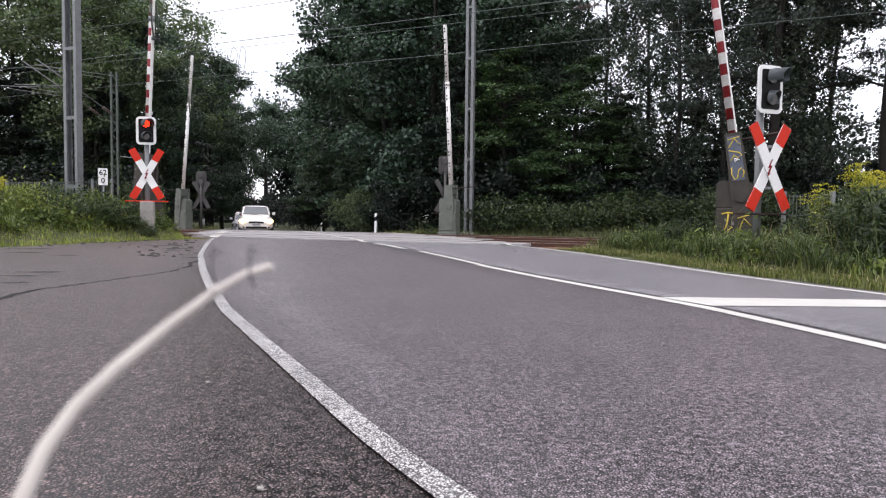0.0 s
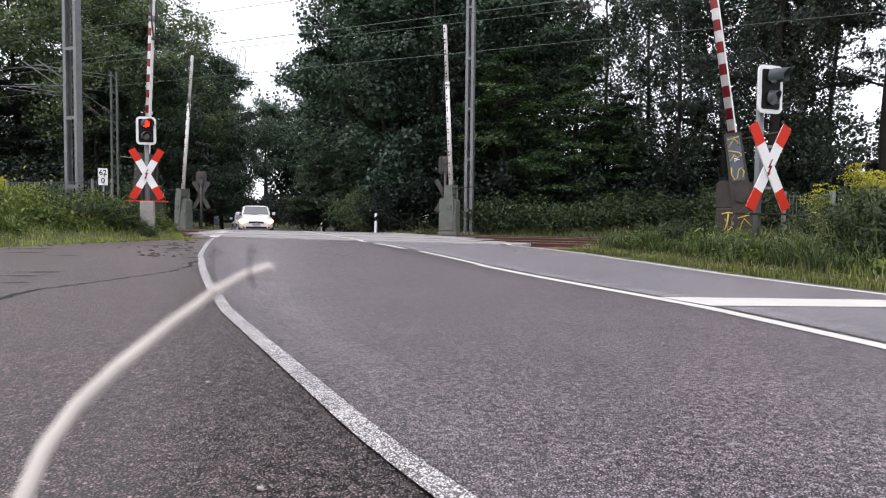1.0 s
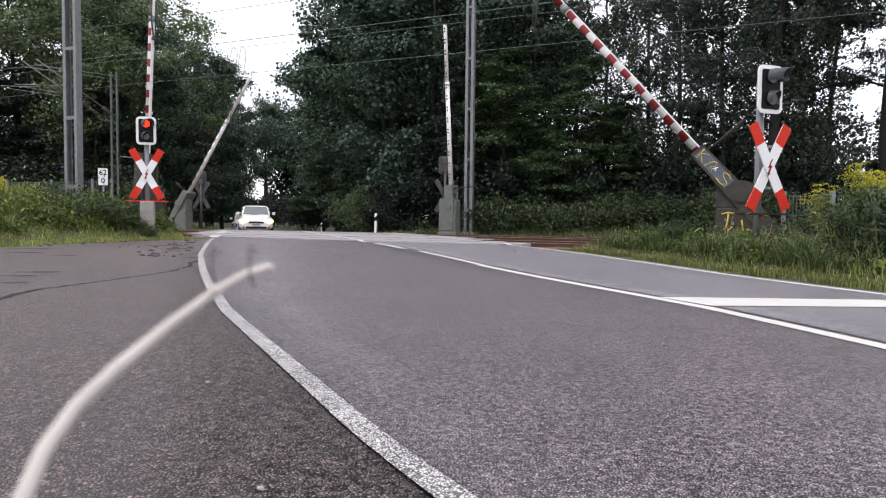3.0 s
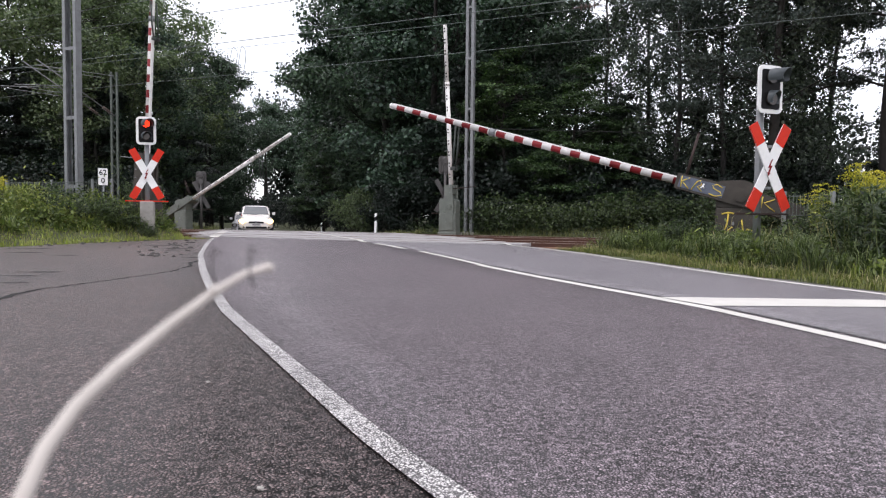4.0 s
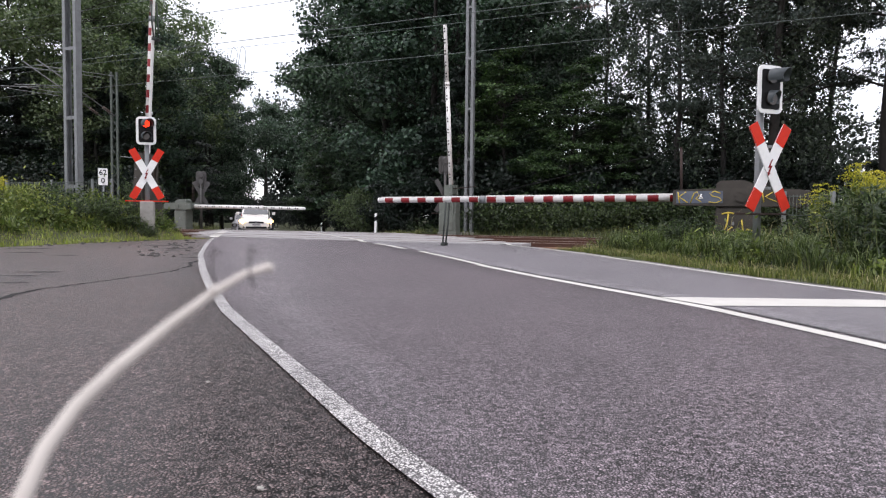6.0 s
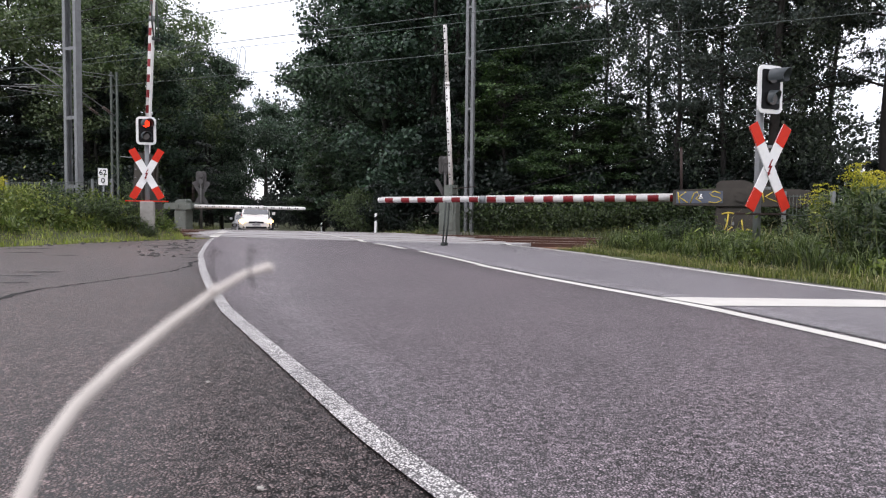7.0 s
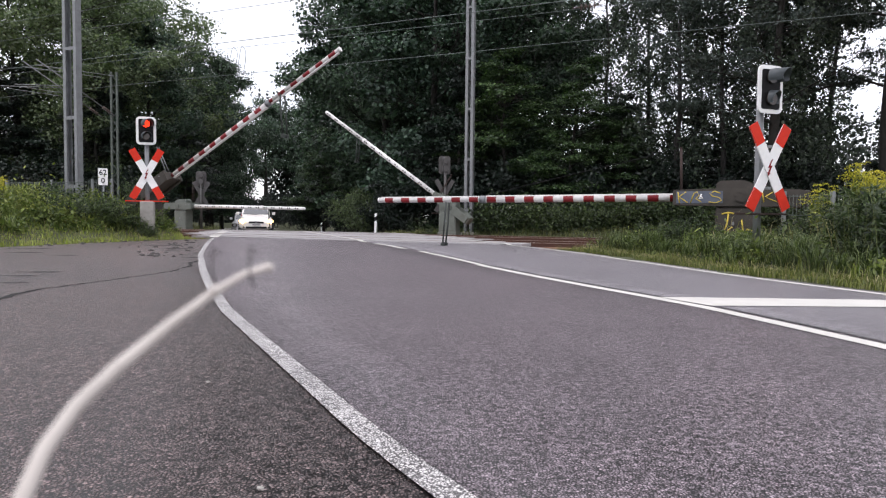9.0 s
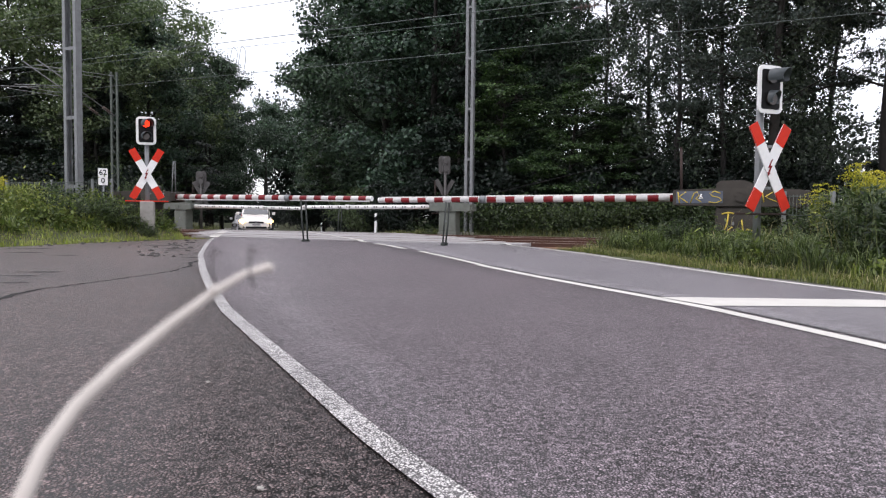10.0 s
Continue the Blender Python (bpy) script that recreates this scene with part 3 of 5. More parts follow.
def barrier(n_u, pz, base_z, flip, length, striped, pale, hang, label, scribble=False):
    """A half barrier: a housing on its footing, and an arm with boom, weights and a hanging support."""
    u, n = n_u
    p = un(u, n)
    yaw = TRACK_YAW + (180 if flip else 0)
    rootm = pose(p.x, p.y, base_z, 0, 0, yaw)
    root = thing("level_crossing_barrier", rootm, label, "barrier", "barriers of the crossing")
    skin = M_HOUSING_PALE if pale else M_HOUSING
    top = pz - base_z
    near = -1 if not flip else 1  # the side that faces the road users here
    body = boxed(-0.24, -0.22, -0.35, 0.42, 0.22, top - 0.2, bevel=0.025)
    box(body, -0.27, -0.25, -0.4, 0.45, 0.25, 0.04, 0.02)
    body = part("housing", body, skin, root)
    cap = plate(bmesh.new(), [(-0.24, top - 0.2), (0.42, top - 0.2), (0.42, top + 0.25), (0.35, top + 0.3), (-0.06, top + 0.3), (-0.24, top + 0.22)], -0.19, 0.19)
    bmesh.ops.bevel(cap, geom=cap.edges[:], offset=0.012, segments=2, affect="EDGES")
    part("cap", cap, skin, root)
    part("door", boxed(-0.2, near * 0.225 - 0.012, 0.1, 0.38, near * 0.225 + 0.012, top - 0.3, bevel=0.01), skin, body)
    part("lock", boxed(0.1, near * 0.24 - 0.02, 0.4, 0.14, near * 0.24 + 0.02, 0.46, bevel=0.006), M_STEEL, body)
    part("axle", rod((0, -0.3, top), (0, 0.3, top), 0.06, 14), M_STEEL, root)
    tail, head, deep = (1.05, 1.16, -0.17) if striped else (0.82, 0.78, -0.14)
    # the arm: two cheek plates that carry boom and weights
    bm = bmesh.new()
    for y in (-0.27, 0.21):
        plate(bm, [(-tail, -0.13), (0.1 - tail, deep - 0.01), (0.3, -0.16), (head, -0.14), (head, 0.14), (0.3, 0.16), (0.1 - tail, 0.12), (-tail, 0.09)], y, y + 0.06)
    arm = part("arm", bm, skin, root)
    arm.location = (0, 0, top)
    part("weight", boxed(-tail - 0.05, -0.205, deep - 0.02, -0.5, 0.205, 0.11, bevel=0.02), skin, arm)
    part("bracket", boxed(0.45, -0.205, -0.1, head - 0.01, 0.205, 0.1, bevel=0.01), skin, arm)
    flange = part("flange", rod((0, near * 0.265, 0), (0, near * 0.31, 0), 0.1, 18), skin, arm)
    for k in range(6):
        a = radians(60 * k + 20)
        part("bolt", rod((0.078 * math.cos(a), near * 0.305, 0.078 * math.sin(a)), (0.078 * math.cos(a), near * 0.325, 0.078 * math.sin(a)), 0.014, 6), skin, flange)
    bm = bmesh.new()
    for x in (0.3, head - 0.06):
        box(bm, x - 0.012, min(near * 0.27, near * 0.276), -0.13, x + 0.012, max(near * 0.27, near * 0.276), 0.13)
    part("seam_strip", bm, skin, arm)
    for bx in (0.5, 0.72, 0.96) if striped else (0.5, 0.7):
        part("bolt", rod((bx, -0.3, 0.07), (bx, 0.3, 0.07), 0.018, 8), M_STEEL, arm)
    x1 = 1.22 + (length - 1.22) * 0.6
    if striped:
        part("boom", boom_bm(1.12, x1, length, 0.07, 0.061), M_STRIPES, arm, "red and white banded boom")
        es = 1 if flip else -1
        part("edge_strip", boxed(1.17, -0.042, min(es * 0.05, es * 0.082), x1 - 0.08, 0.042, max(es * 0.05, es * 0.082), bevel=0.008), M_BOOMWHITE, arm, "white edge strip")
        part("edge_strip", boxed(x1 + 0.08, -0.036, min(es * 0.043, es * 0.072), length - 0.06, 0.036, max(es * 0.043, es * 0.072), bevel=0.008), M_BOOMWHITE, arm, "white edge strip")
    else:
        part("boom", boom_bm(head - 0.04, x1, length, 0.08, 0.068), M_BOOMWHITE, arm, "white back of the boom with dark studs")
        cam_side = -1 if not flip else 1
        stud = None
        x = 1.05
        k = 0
        while x < length - 0.1:
            for dx in (0.0, 0.11):
                if x + dx > length - 0.08:
                    continue
                r = 0.08 if x + dx < x1 else 0.068
                if stud is None:
                    stud = part("stud", rod((0, -0.012, 0), (0, 0.012, 0), 0.026, 10), M_BLACK, arm)
                    ob = stud
                else:
                    ob = link("stud", stud.data, None, arm)
                ob.location = (x + dx, cam_side * r, 0.0)
            x += 0.40
            k += 1
    part("joint_clamp", rod((x1 - 0.07, 0, 0), (x1 + 0.07, 0, 0), 0.08 if striped else 0.09, 14), M_STEEL if striped else M_BOOMWHITE, arm)
    part("tip_cap", rod((length - 0.02, 0, 0), (length + 0.012, 0, 0), 0.062, 12), M_WHITE, arm)
    stay_r = 0.022 if scribble else 0.013
    # the upright stay at the root of the boom with its bracing wire
    bm = bmesh.new()
    tube(bm, [(head - 0.13, 0.06, 0.1), (head - 0.11, 0.03, 0.93)], stay_r, 8)
    tube(bm, [(head - 0.13, -0.06, 0.1), (head - 0.11, -0.03, 0.93)], stay_r, 8)
    tube(bm, [(head - 0.11, -0.05, 0.93), (head - 0.11, 0.05, 0.93)], stay_r, 8)
    part("stay", bm, M_STEEL if striped and not scribble else M_RUST, arm, "thin grey upright stay" if striped and not scribble else "rust-brown upright stay")
    part("stay_wire", tube(bmesh.new(), [(head - 0.11, 0, 0.93), (x1, 0, 0.08)], 0.005, 5), M_PLASTIC, arm)
    # the hanging support
    drop = pz - 0.065
    bm = bmesh.new()
    for s in (-1, 1):
        tube(bm, [(0, s * 0.09, 0), (0.03, s * 0.10, -drop * 0.5), (0.07, s * 0.08, -drop * 0.93)], 0.02, 8)
    tube(bm, [(0.07, -0.12, -drop * 0.93), (0.07, 0.12, -drop * 0.93)], 0.02, 8)
    box(bm, 0.03, -0.12, -drop, 0.11, -0.04, -drop * 0.93, 0.01)
    box(bm, 0.03, 0.04, -drop, 0.11, 0.12, -drop * 0.93, 0.01)
    sup = part("hanging_support", bm, M_DARKSTEEL, arm, "dark hanging support on two rods")
    sup.location = (hang, 0, -0.05)
    if scribble:
        yv = near * 0.274
        sprayed = (
            [(1.07, 0.1), (1.06, 0.0), (1.04, -0.1)], [(0.93, 0.1), (1.05, 0.01), (0.98, -0.04), (0.9, -0.1)],
            [(0.85, -0.1), (0.79, 0.07), (0.74, 0.1), (0.7, 0.03), (0.76, -0.02), (0.66, -0.09)],
            [(0.34, 0.07), (0.44, 0.105), (0.52, 0.07), (0.48, 0.02), (0.36, -0.01), (0.32, -0.06), (0.42, -0.105), (0.54, -0.09)],
            [(-0.34, 0.1), (-0.37, -0.1)], [(-0.54, 0.1), (-0.39, 0.0), (-0.48, -0.05), (-0.6, -0.1)])
        for line in sprayed:
            part("spray_stroke", tube(bmesh.new(), [(x, yv + near * 0.004, z) for x, z in line], 0.0105, 6), M_YELLOW, arm, "yellow spray-paint stroke")
        part("spray_stroke", tube(bmesh.new(), [(0.68, yv, 0.03), (0.64, yv, -0.02), (0.7, yv, -0.03), (0.66, yv, 0.06)], 0.014, 6), M_WHITE, arm, "white spray-paint blot")
        bm = bmesh.new()
        box(bm, 0.3, yv - 0.003, -0.11, 1.1, yv + 0.003, 0.11)
        part("spray_patch", bm, M_BLUEGREY, arm, "blue-grey sprayed patch")
        yb = near * 0.243
        for stroke in ([(0.31, yb, 0.6), (0.2, yb, 0.63), (0.1, yb, 0.61)], [(0.2, yb, 0.61), (0.22, yb, 0.42), (0.28, yb, 0.24), (0.13, yb, 0.37)], [(-0.02, yb, 0.5), (-0.05, yb, 0.29), (-0.12, yb, 0.33), (-0.2, yb, 0.3)], [(0.26, yb, 0.1), (0.12, yb, 0.17)]):
            part("spray_stroke", tube(bmesh.new(), stroke, 0.014, 6), M_YELLOW, body, "yellow spray-paint stroke")
    return root, arm, sup, top, hang


NEAR_R = barrier((0.02, 13.38), 1.03, 0.12, True, 7.55, True, False, 5.85, "weathered dark barrier with red and white boom and yellow scribbles", True)
FAR_L = barrier((-22.95, 22.73), 1.02, 0.05, False, 6.65, False, True, 4.9, "grey-green barrier seen from behind with white studded boom")
NEAR_L = barrier((-14.83, 13.38), 1.1, 0.35, False, 7.1, True, False, 5.2, "dark weathered barrier with red and white boom behind a signal")
FAR_R = barrier((-9.46, 22.1), 1.0, 0.05, True, 6.5, False, True, 4.7, "pale grey barrier seen from behind with white studded boom")


# ---- crossing signals: lamp board over a St Andrew's cross ----
def signal(x, y, base, cross_z, board_z, yaw, lit, back, base_block, label, out=0.0):
    root = thing("crossing_signal", pose(x, y, base, 0, 0, yaw), label, "crossing signal", "signals of the crossing")
    cz, bz = cross_z - base, board_z - base
    part("post", rod((0, 0.04, -0.3), (0, 0.04, bz + 0.3), 0.055, 14), M_BACK if back else M_STEEL, root)
    if base_block:
        part("footing", boxed(-0.16, -0.12, -0.3, 0.16, 0.2, cz - 0.68, bevel=0.02), M_CONCRETE, root, "pale concrete footing")
    part("base_bar", boxed(-0.5, -0.06, cz - 0.69, 0.5, -0.02, cz - 0.66, bevel=0.006), M_RED if base_block else M_RUST, root, "red horizontal bar")
    # cross
    ang = math.atan2(1.15, 0.64)
    for s in (-1, 1):
        d = Vector((math.cos(ang) * s, 0, math.sin(ang)))
        w = Vector((-d.z, 0, d.x)) * 0.085
        yy = -0.055 - out if s < 0 else -0.035 - out

        def arm_piece(nm, l0, l1, mat, parent, y0, y1):
            c = Vector((0, 0, cz))
            pts = [c + d * l0 - w, c + d * l1 - w, c + d * l1 + w, c + d * l0 + w]
            return part(nm, plate(bmesh.new(), [(p.x, p.z) for p in pts], y0, y1), mat, parent)

        armo = arm_piece("cross_arm", -0.69, 0.69, M_BACK if back else M_WHITE, root, yy - 0.008, yy + 0.008)
        if not back:
            arm_piece("red_end", -0.694, -0.38, M_RED, armo, yy - 0.011, yy + 0.011)
            arm_piece("red_end", 0.38, 0.694, M_RED, armo, yy - 0.011, yy + 0.011)
    if not back:
        f = [(0.035, 0.15), (-0.055, -0.01), (-0.008, -0.005), (-0.045, -0.1), (-0.065, -0.085), (-0.05, -0.17), (0.005, -0.1), (-0.015, -0.1), (0.045, 0.035), (-0.005, 0.03), (0.055, 0.15)]
        part("lightning_arrow", plate(bmesh.new(), [(a * 0.8, cz + b * 0.8) for a, b in f], -0.072 - out, -0.066 - out), M_ARROW, root, "dark red lightning arrow")
    # lamp board
    head = out * 0.45
    bw, bh = 0.46, 0.69
    board = part("board", plate(bmesh.new(), [(a, bz + b) for a, b in round_rect(bw, bh, 0.09)], -0.09 - head, -0.065 - head), M_BACK if back else M_WHITE, root, "" if back else "white-rimmed rounded board")
    face = part("face", plate(bmesh.new(), [(a, bz + b) for a, b in round_rect(bw - 0.12, bh - 0.12, 0.03)], -0.1 - head, -0.088 - head), M_BACK if back else M_BLACK, board)
    part("case", boxed(-0.12, -0.07 - head, bz - 0.27, 0.12, 0.06 - head, bz + 0.27, bevel=0.03), M_BACK if back else M_PLASTIC, root)
    if not back:
        for k, z in enumerate((bz + 0.17, bz - 0.14)):
            red = k == 0 and lit
            turn = Matrix.Translation((0, -0.1 - head, z)) @ Matrix.Rotation(radians(30 if lit else 22), 4, "Z") @ Matrix.Translation((0, 0.1, -z))
            part("lamp", rod((0, -0.135 - head, z), (0, -0.085 - head, z), 0.088, 20), M_LAMP_RED if red else M_LAMP_OFF, root, "glowing red lamp" if red else "unlit lamp")
            bm = bmesh.new()
            ring0, ring1 = [], []
            for j in range(-2, 15):
                a = radians(180 * j / 12)
                depth = 0.26 if k == 0 else 0.13
                depth *= (0.78 if k == 0 else 0.55) + (0.22 if k == 0 else 0.45) * max(0.0, math.sin(a))
                for r, ring in ((0.118, ring0), (0.124, ring1)):
                    ring.append((bm.verts.new((r * math.cos(a), -0.1, z + r * math.sin(a))), bm.verts.new((r * math.cos(a) * 0.97, -0.1 - depth, z + r * math.sin(a) * 0.95 - 0.01))))
            for ring in (ring0, ring1):
                for p, q in zip(ring, ring[1:]):
                    bm.faces.new((p[0], q[0], q[1], p[1])).smooth = True
            for i in range(len(ring0) - 1):
                bm.faces.new((ring0[i][1], ring0[i + 1][1], ring1[i + 1][1], ring1[i][1]))
            bmesh.ops.transform(bm, matrix=turn, verts=bm.verts[:])
            bmesh.ops.recalc_face_normals(bm, faces=bm.faces[:])
            part("hood", bm, M_HOOD, root)
        if out:
            for z, reach in ((bz - 0.2, head), (bz + 0.2, head), (cz - 0.3, out), (cz + 0.3, out)):
                part("bracket", boxed(-0.03, -0.06 - reach, z - 0.02, 0.03, 0.0, z + 0.02, bevel=0.004), M_STEEL, root)
    else:
        for k, z in enumerate((0.16, -0.14)):
            part("cover", rod((0, 0.1, bz + z), (0, 0.14, bz + z), 0.11, 16), M_BACK, root)
    return root


signal(4.68, 9.9, 0.16, 1.38, 2.51, 21, False, False, False, "white-rimmed light signal over a red and white crossing sign", 0.11)
signal(-7.43, 16.76, 0.4, 1.62, 2.69, 17, True, False, True, "lit red light signal over a crossing sign on concrete footing")
signal(-11.2, 30.9, 0.0, 1.55, 2.3, 196, False, True, False, "grey back of a light signal with crossing sign")
signal(0.05, 25.6, 0.0, 1.45, 2.62, 196, False, True, False, "rusty grey back of a light signal with crossing sign")


# ---- overhead line ----
def mast(x, y, height, half, label, yaw=TRACK_YAW):
    root = thing("catenary_mast", pose(x, y, ground_z(x, y), 0, 0, yaw), label, "catenary mast", "masts of the overhead line")
    for k, s in enumerate((-1, 1)):
        bm = bmesh.new()
        c = s * half
        box(bm, c - 0.055, -0.09, -0.4, c + 0.055, -0.075, height)
        box(bm, c + s * 0.055 - 0.007, -0.075, -0.4, c + s * 0.055 + 0.007, 0.075, height)
        box(bm, c - 0.055, 0.075, -0.4, c + 0.055, 0.09, height)
        part("channel", bm, M_STEEL, root)
    z = 0.9
    while z < height:
        part("batten", boxed(-half, -0.088, z, half, -0.076, z + 0.09), M_STEEL, root)
        z += 1.9
    part("footing", boxed(-half - 0.22, -0.3, -0.6, half + 0.22, 0.3, 0.08, bevel=0.03), M_CONCRETE, root)
    return root


mast(-10.33, 18.7, 9.5, 0.21, "tall galvanised twin-channel mast among weeds")
mast(0.97, 25.5, 11.0, 0.11, "tall grey twin-channel mast beside the barrier")


def lattice_mast(x, y, height, label):
    """A slim lattice mast whose cantilever reaches over the far track."""
    g = ground_z(x, y)
    root = thing("catenary_mast", pose(x, y, g), label, "catenary mast", "masts of the overhead line")
    for sx in (-0.14, 0.14):
        part("leg", boxed(sx - 0.045, -0.045, -0.3, sx + 0.045, 0.045, height - g), M_LATTICE, root)
    bm = bmesh.new()
    z, k = 0.2, 1
    while z < height - g - 0.4:
        tube(bm, [(-0.14 * k, 0, z), (0.14 * k, 0, z + 0.36)], 0.022, 5)
        z, k = z + 0.36, -k
    part("lacing", bm, M_LATTICE, root)
    reach = -N * 3.9
    for dx, nm in ((0.0, "cantilever"), (0.9, "cantilever")):
        off = U * (-dx)
        a = Vector((0, 0, 5.4 - g)) + off
        b = reach + off + Vector((0, 0, 7.25 - g))
        bm = bmesh.new()
        tube(bm, [a, b], 0.026, 8)
        tube(bm, [Vector((0, 0, 7.3 - g)) + off, reach + off + Vector((0, 0, 7.0 - g))], 0.018, 8)
        tube(bm, [a * 0.45 + b * 0.55, reach * 1.25 + off + Vector((0, 0, 6.0 - g))], 0.017, 8)
        tube(bm, [reach * 0.35 + off + Vector((0, 0, 6.05 - g)), reach * 1.2 + off + Vector((0, 0, 5.95 - g))], 0.014, 8)
        c = part(nm, bm, M_STEEL, root)
        bm = bmesh.new()
        for j in range(5):
            q = a + (b - a) * (0.06 + 0.022 * j)
            tube(bm, [q, q + (b - a) * 0.01], 0.075, 10)
        part("insulator", bm, M_CERAMIC, c)
    return root


lattice_mast(-16.0, 32.6, 7.5, "slim green lattice mast with tubular cantilevers")


def wire(n, z, sag, r, label):
    bm = bmesh.new()
    pts = []
    for k in range(41):
        u = -75 + k * 3.75
        f = (u + 75) / 50 % 1.0
        pts.append((u, n, z - sag * 4 * f * (1 - f)))
    tube(bm, pts, r, 6, False)
    ob = part("overhead_wire", bm, M_WIRE)
    ob.matrix_basis = M_TRACKS
    tagged(ob, label, "overhead wire", "wires of the overhead line")
    return ob


wire(TRACK_N[0], 5.92, 0.05, 0.009, "dark contact wire over the nearer track")
wire(TRACK_N[1], 5.98, 0.05, 0.009, "dark contact wire over the farther track")
wire(TRACK_N[0], 6.98, 0.18, 0.0075, "dark carrying wire over the nearer track")
wire(TRACK_N[1], 7.02, 0.14, 0.0075, "dark carrying wire over the farther track")
wire(TRACK_N[0] - 2.6, 6.5, 0.12, 0.006, "thin feeder wire beside the tracks")


def wire_loop(u, n, z, w, h):
    bm = bmesh.new()
    pts = [(u + w * math.sin(a) * (1 + 0.25 * math.sin(2 * a)), n, z - h / 2 + h / 2 * math.cos(a)) for a in (2 * math.pi * k / 24 for k in range(25))]
    tube(bm, pts, 0.012, 5, False)
    ob = part("wire_loop", bm, M_WIRE)
    ob.matrix_basis = M_TRACKS
    tagged(ob, "thin slack loop of cable under the carrying wire", "wire loop", "cable loops")


lp = TRACK_N[1]
for du, w, h in ((0.0, 0.17, 0.85), (0.42, 0.16, 1.0)):
    wire_loop(-17.7 + du, lp, 6.97, w, h)

bm = bmesh.new()
for j in range(4):
    tube(bm, [(-0.2 + 0.13 * j, 0, 0), (-0.17 + 0.13 * j, 0, 0)], 0.085, 12)
tube(bm, [(-0.45, 0, 0), (0.4, 0, 0)], 0.018, 8)
ins = part("insulator", bm, M_CERAMIC)
ins.matrix_basis = M_TRACKS @ pose(-4.3, TRACK_N[1], 6.93)
tagged(ins, "dark ribbed insulator in the overhead wire", "insulator")


# ---- fences, signs, posts ----
def fence(points, height, label):
    """A bar-mat fence with posts at the points."""
    p0 = Vector((*points[0], 0))
    root = thing("bar_fence", pose(p0.x, p0.y, ground_z(p0.x, p0.y)), label, "fence", "fences beside the tracks")
    for a, b in zip(points, points[1:]):
        va, vb = Vector((*a, 0)) - p0, Vector((*b, 0)) - p0
        d = vb - va
        nb = int(d.length / 0.055)
        bm = bmesh.new()
        for i in range(nb):
            q = va + d * (i + 0.5) / nb
            tube(bm, [q + Vector((0, 0, 0.02)), q + Vector((0, 0, height))], 0.005, 5)
        tagged(part("bar_mat", bm, M_LATTICE, root), kind="stuff")
        for z in (0.1, 0.36, 0.62, height - 0.03):
            part("rail", rod(va + Vector((0, 0, z)), vb + Vector((0, 0, z)), 0.008, 6), M_LATTICE, root)
    for a in points:
        va = Vector((*a, 0)) - p0
        part("post", boxed(va.x - 0.03, va.y - 0.03, -0.4, va.x + 0.03, va.y + 0.03, height + 0.06, bevel=0.006), M_STEEL, root)


fence([(5.95, 11.68), (6.58, 11.3), (8.9, 10.3)], 0.98, "grey steel bar-mat fence behind weeds")
fence([(-12.6, 19.3), (-10.9, 18.6), (-9.55, 18.2), (-8.9, 17.95)], 0.95, "low grey steel bar-mat fence in weeds")

g = ground_z(-9.2, 17.9)
km = thing("distance_sign", pose(-9.11, 17.9, g, 0, 0, 8), "small white railway distance board with black figures", "sign")
part("post", rod((0, 0.02, -0.3), (0, 0.02, 1.45 - g + 0.2), 0.022, 10), M_STEEL, km)
part("board", plate(bmesh.new(), [(a, 1.61 - g + b) for a, b in round_rect(0.24, 0.45, 0.02)], -0.014, 0.0), M_WHITE, km)


def figures(text, size, m, mat, parent):
    c = bpy.data.curves.new("figures", "FONT")
    c.body, c.size, c.extrude, c.align_x, c.align_y = text, size, 0.002, "CENTER", "CENTER"
    c.offset = 0.002
    ob = new("figures", c)
    dg = bpy.context.evaluated_depsgraph_get()
    me = bpy.data.meshes.new_from_object(ob.evaluated_get(dg))
    bpy.data.objects.remove(ob)
    me.materials.clear()
    o2 = link("figures", me, mat, parent)
    o2.matrix_basis = m
    return o2


figures("62", 0.2, pose(0, -0.017, 1.715 - g, 90, 0, 0), M_BLACK, km)
figures("0", 0.2, pose(0, -0.017, 1.5 - g, 90, 0, 0), M_BLACK, km)


def delineator(x, y, h):
    z = ground_z(x, y)
    root = thing("delineator_post", pose(x, y, z, 0, 0, ROAD_YAW), "white roadside marker post with black slanted band", "marker post", "marker posts of the road")
    bm = bmesh.new()
    r0 = [bm.verts.new(v) for v in ((-0.06, 0.05, -0.3), (0.06, 0.05, -0.3), (0.0, -0.06, -0.3))]
    r1 = [bm.verts.new(v) for v in ((-0.06, 0.05, h - 0.05), (0.06, 0.05, h), (0.0, -0.06, h - 0.02))]
    for i in range(3):
        bm.faces.new((r0[i], r0[(i + 1) % 3], r1[(i + 1) % 3], r1[i]))
    bm.faces.new(r1)
    bm.faces.new(r0[::-1])
    bmesh.ops.recalc_face_normals(bm, faces=bm.faces[:])
    part("post", bm, M_WHITE, root)
    bm = bmesh.new()
    r0 = [bm.verts.new(v) for v in ((-0.063, 0.053, h - 0.38), (0.063, 0.053, h - 0.3), (0.0, -0.064, h - 0.34))]
    r1 = [bm.verts.new(v) for v in ((-0.063, 0.053, h - 0.2), (0.063, 0.053, h - 0.12), (0.0, -0.064, h - 0.16))]
    for i in range(3):
        bm.faces.new((r0[i], r0[(i + 1) % 3], r1[(i + 1) % 3], r1[i]))
    bmesh.ops.recalc_face_normals(bm, faces=bm.faces[:])
    part("band", bm, M_BLACK, root)


delineator(-2.87, 28.5, 1.0)
delineator(-8.75, 48.0, 1.05)


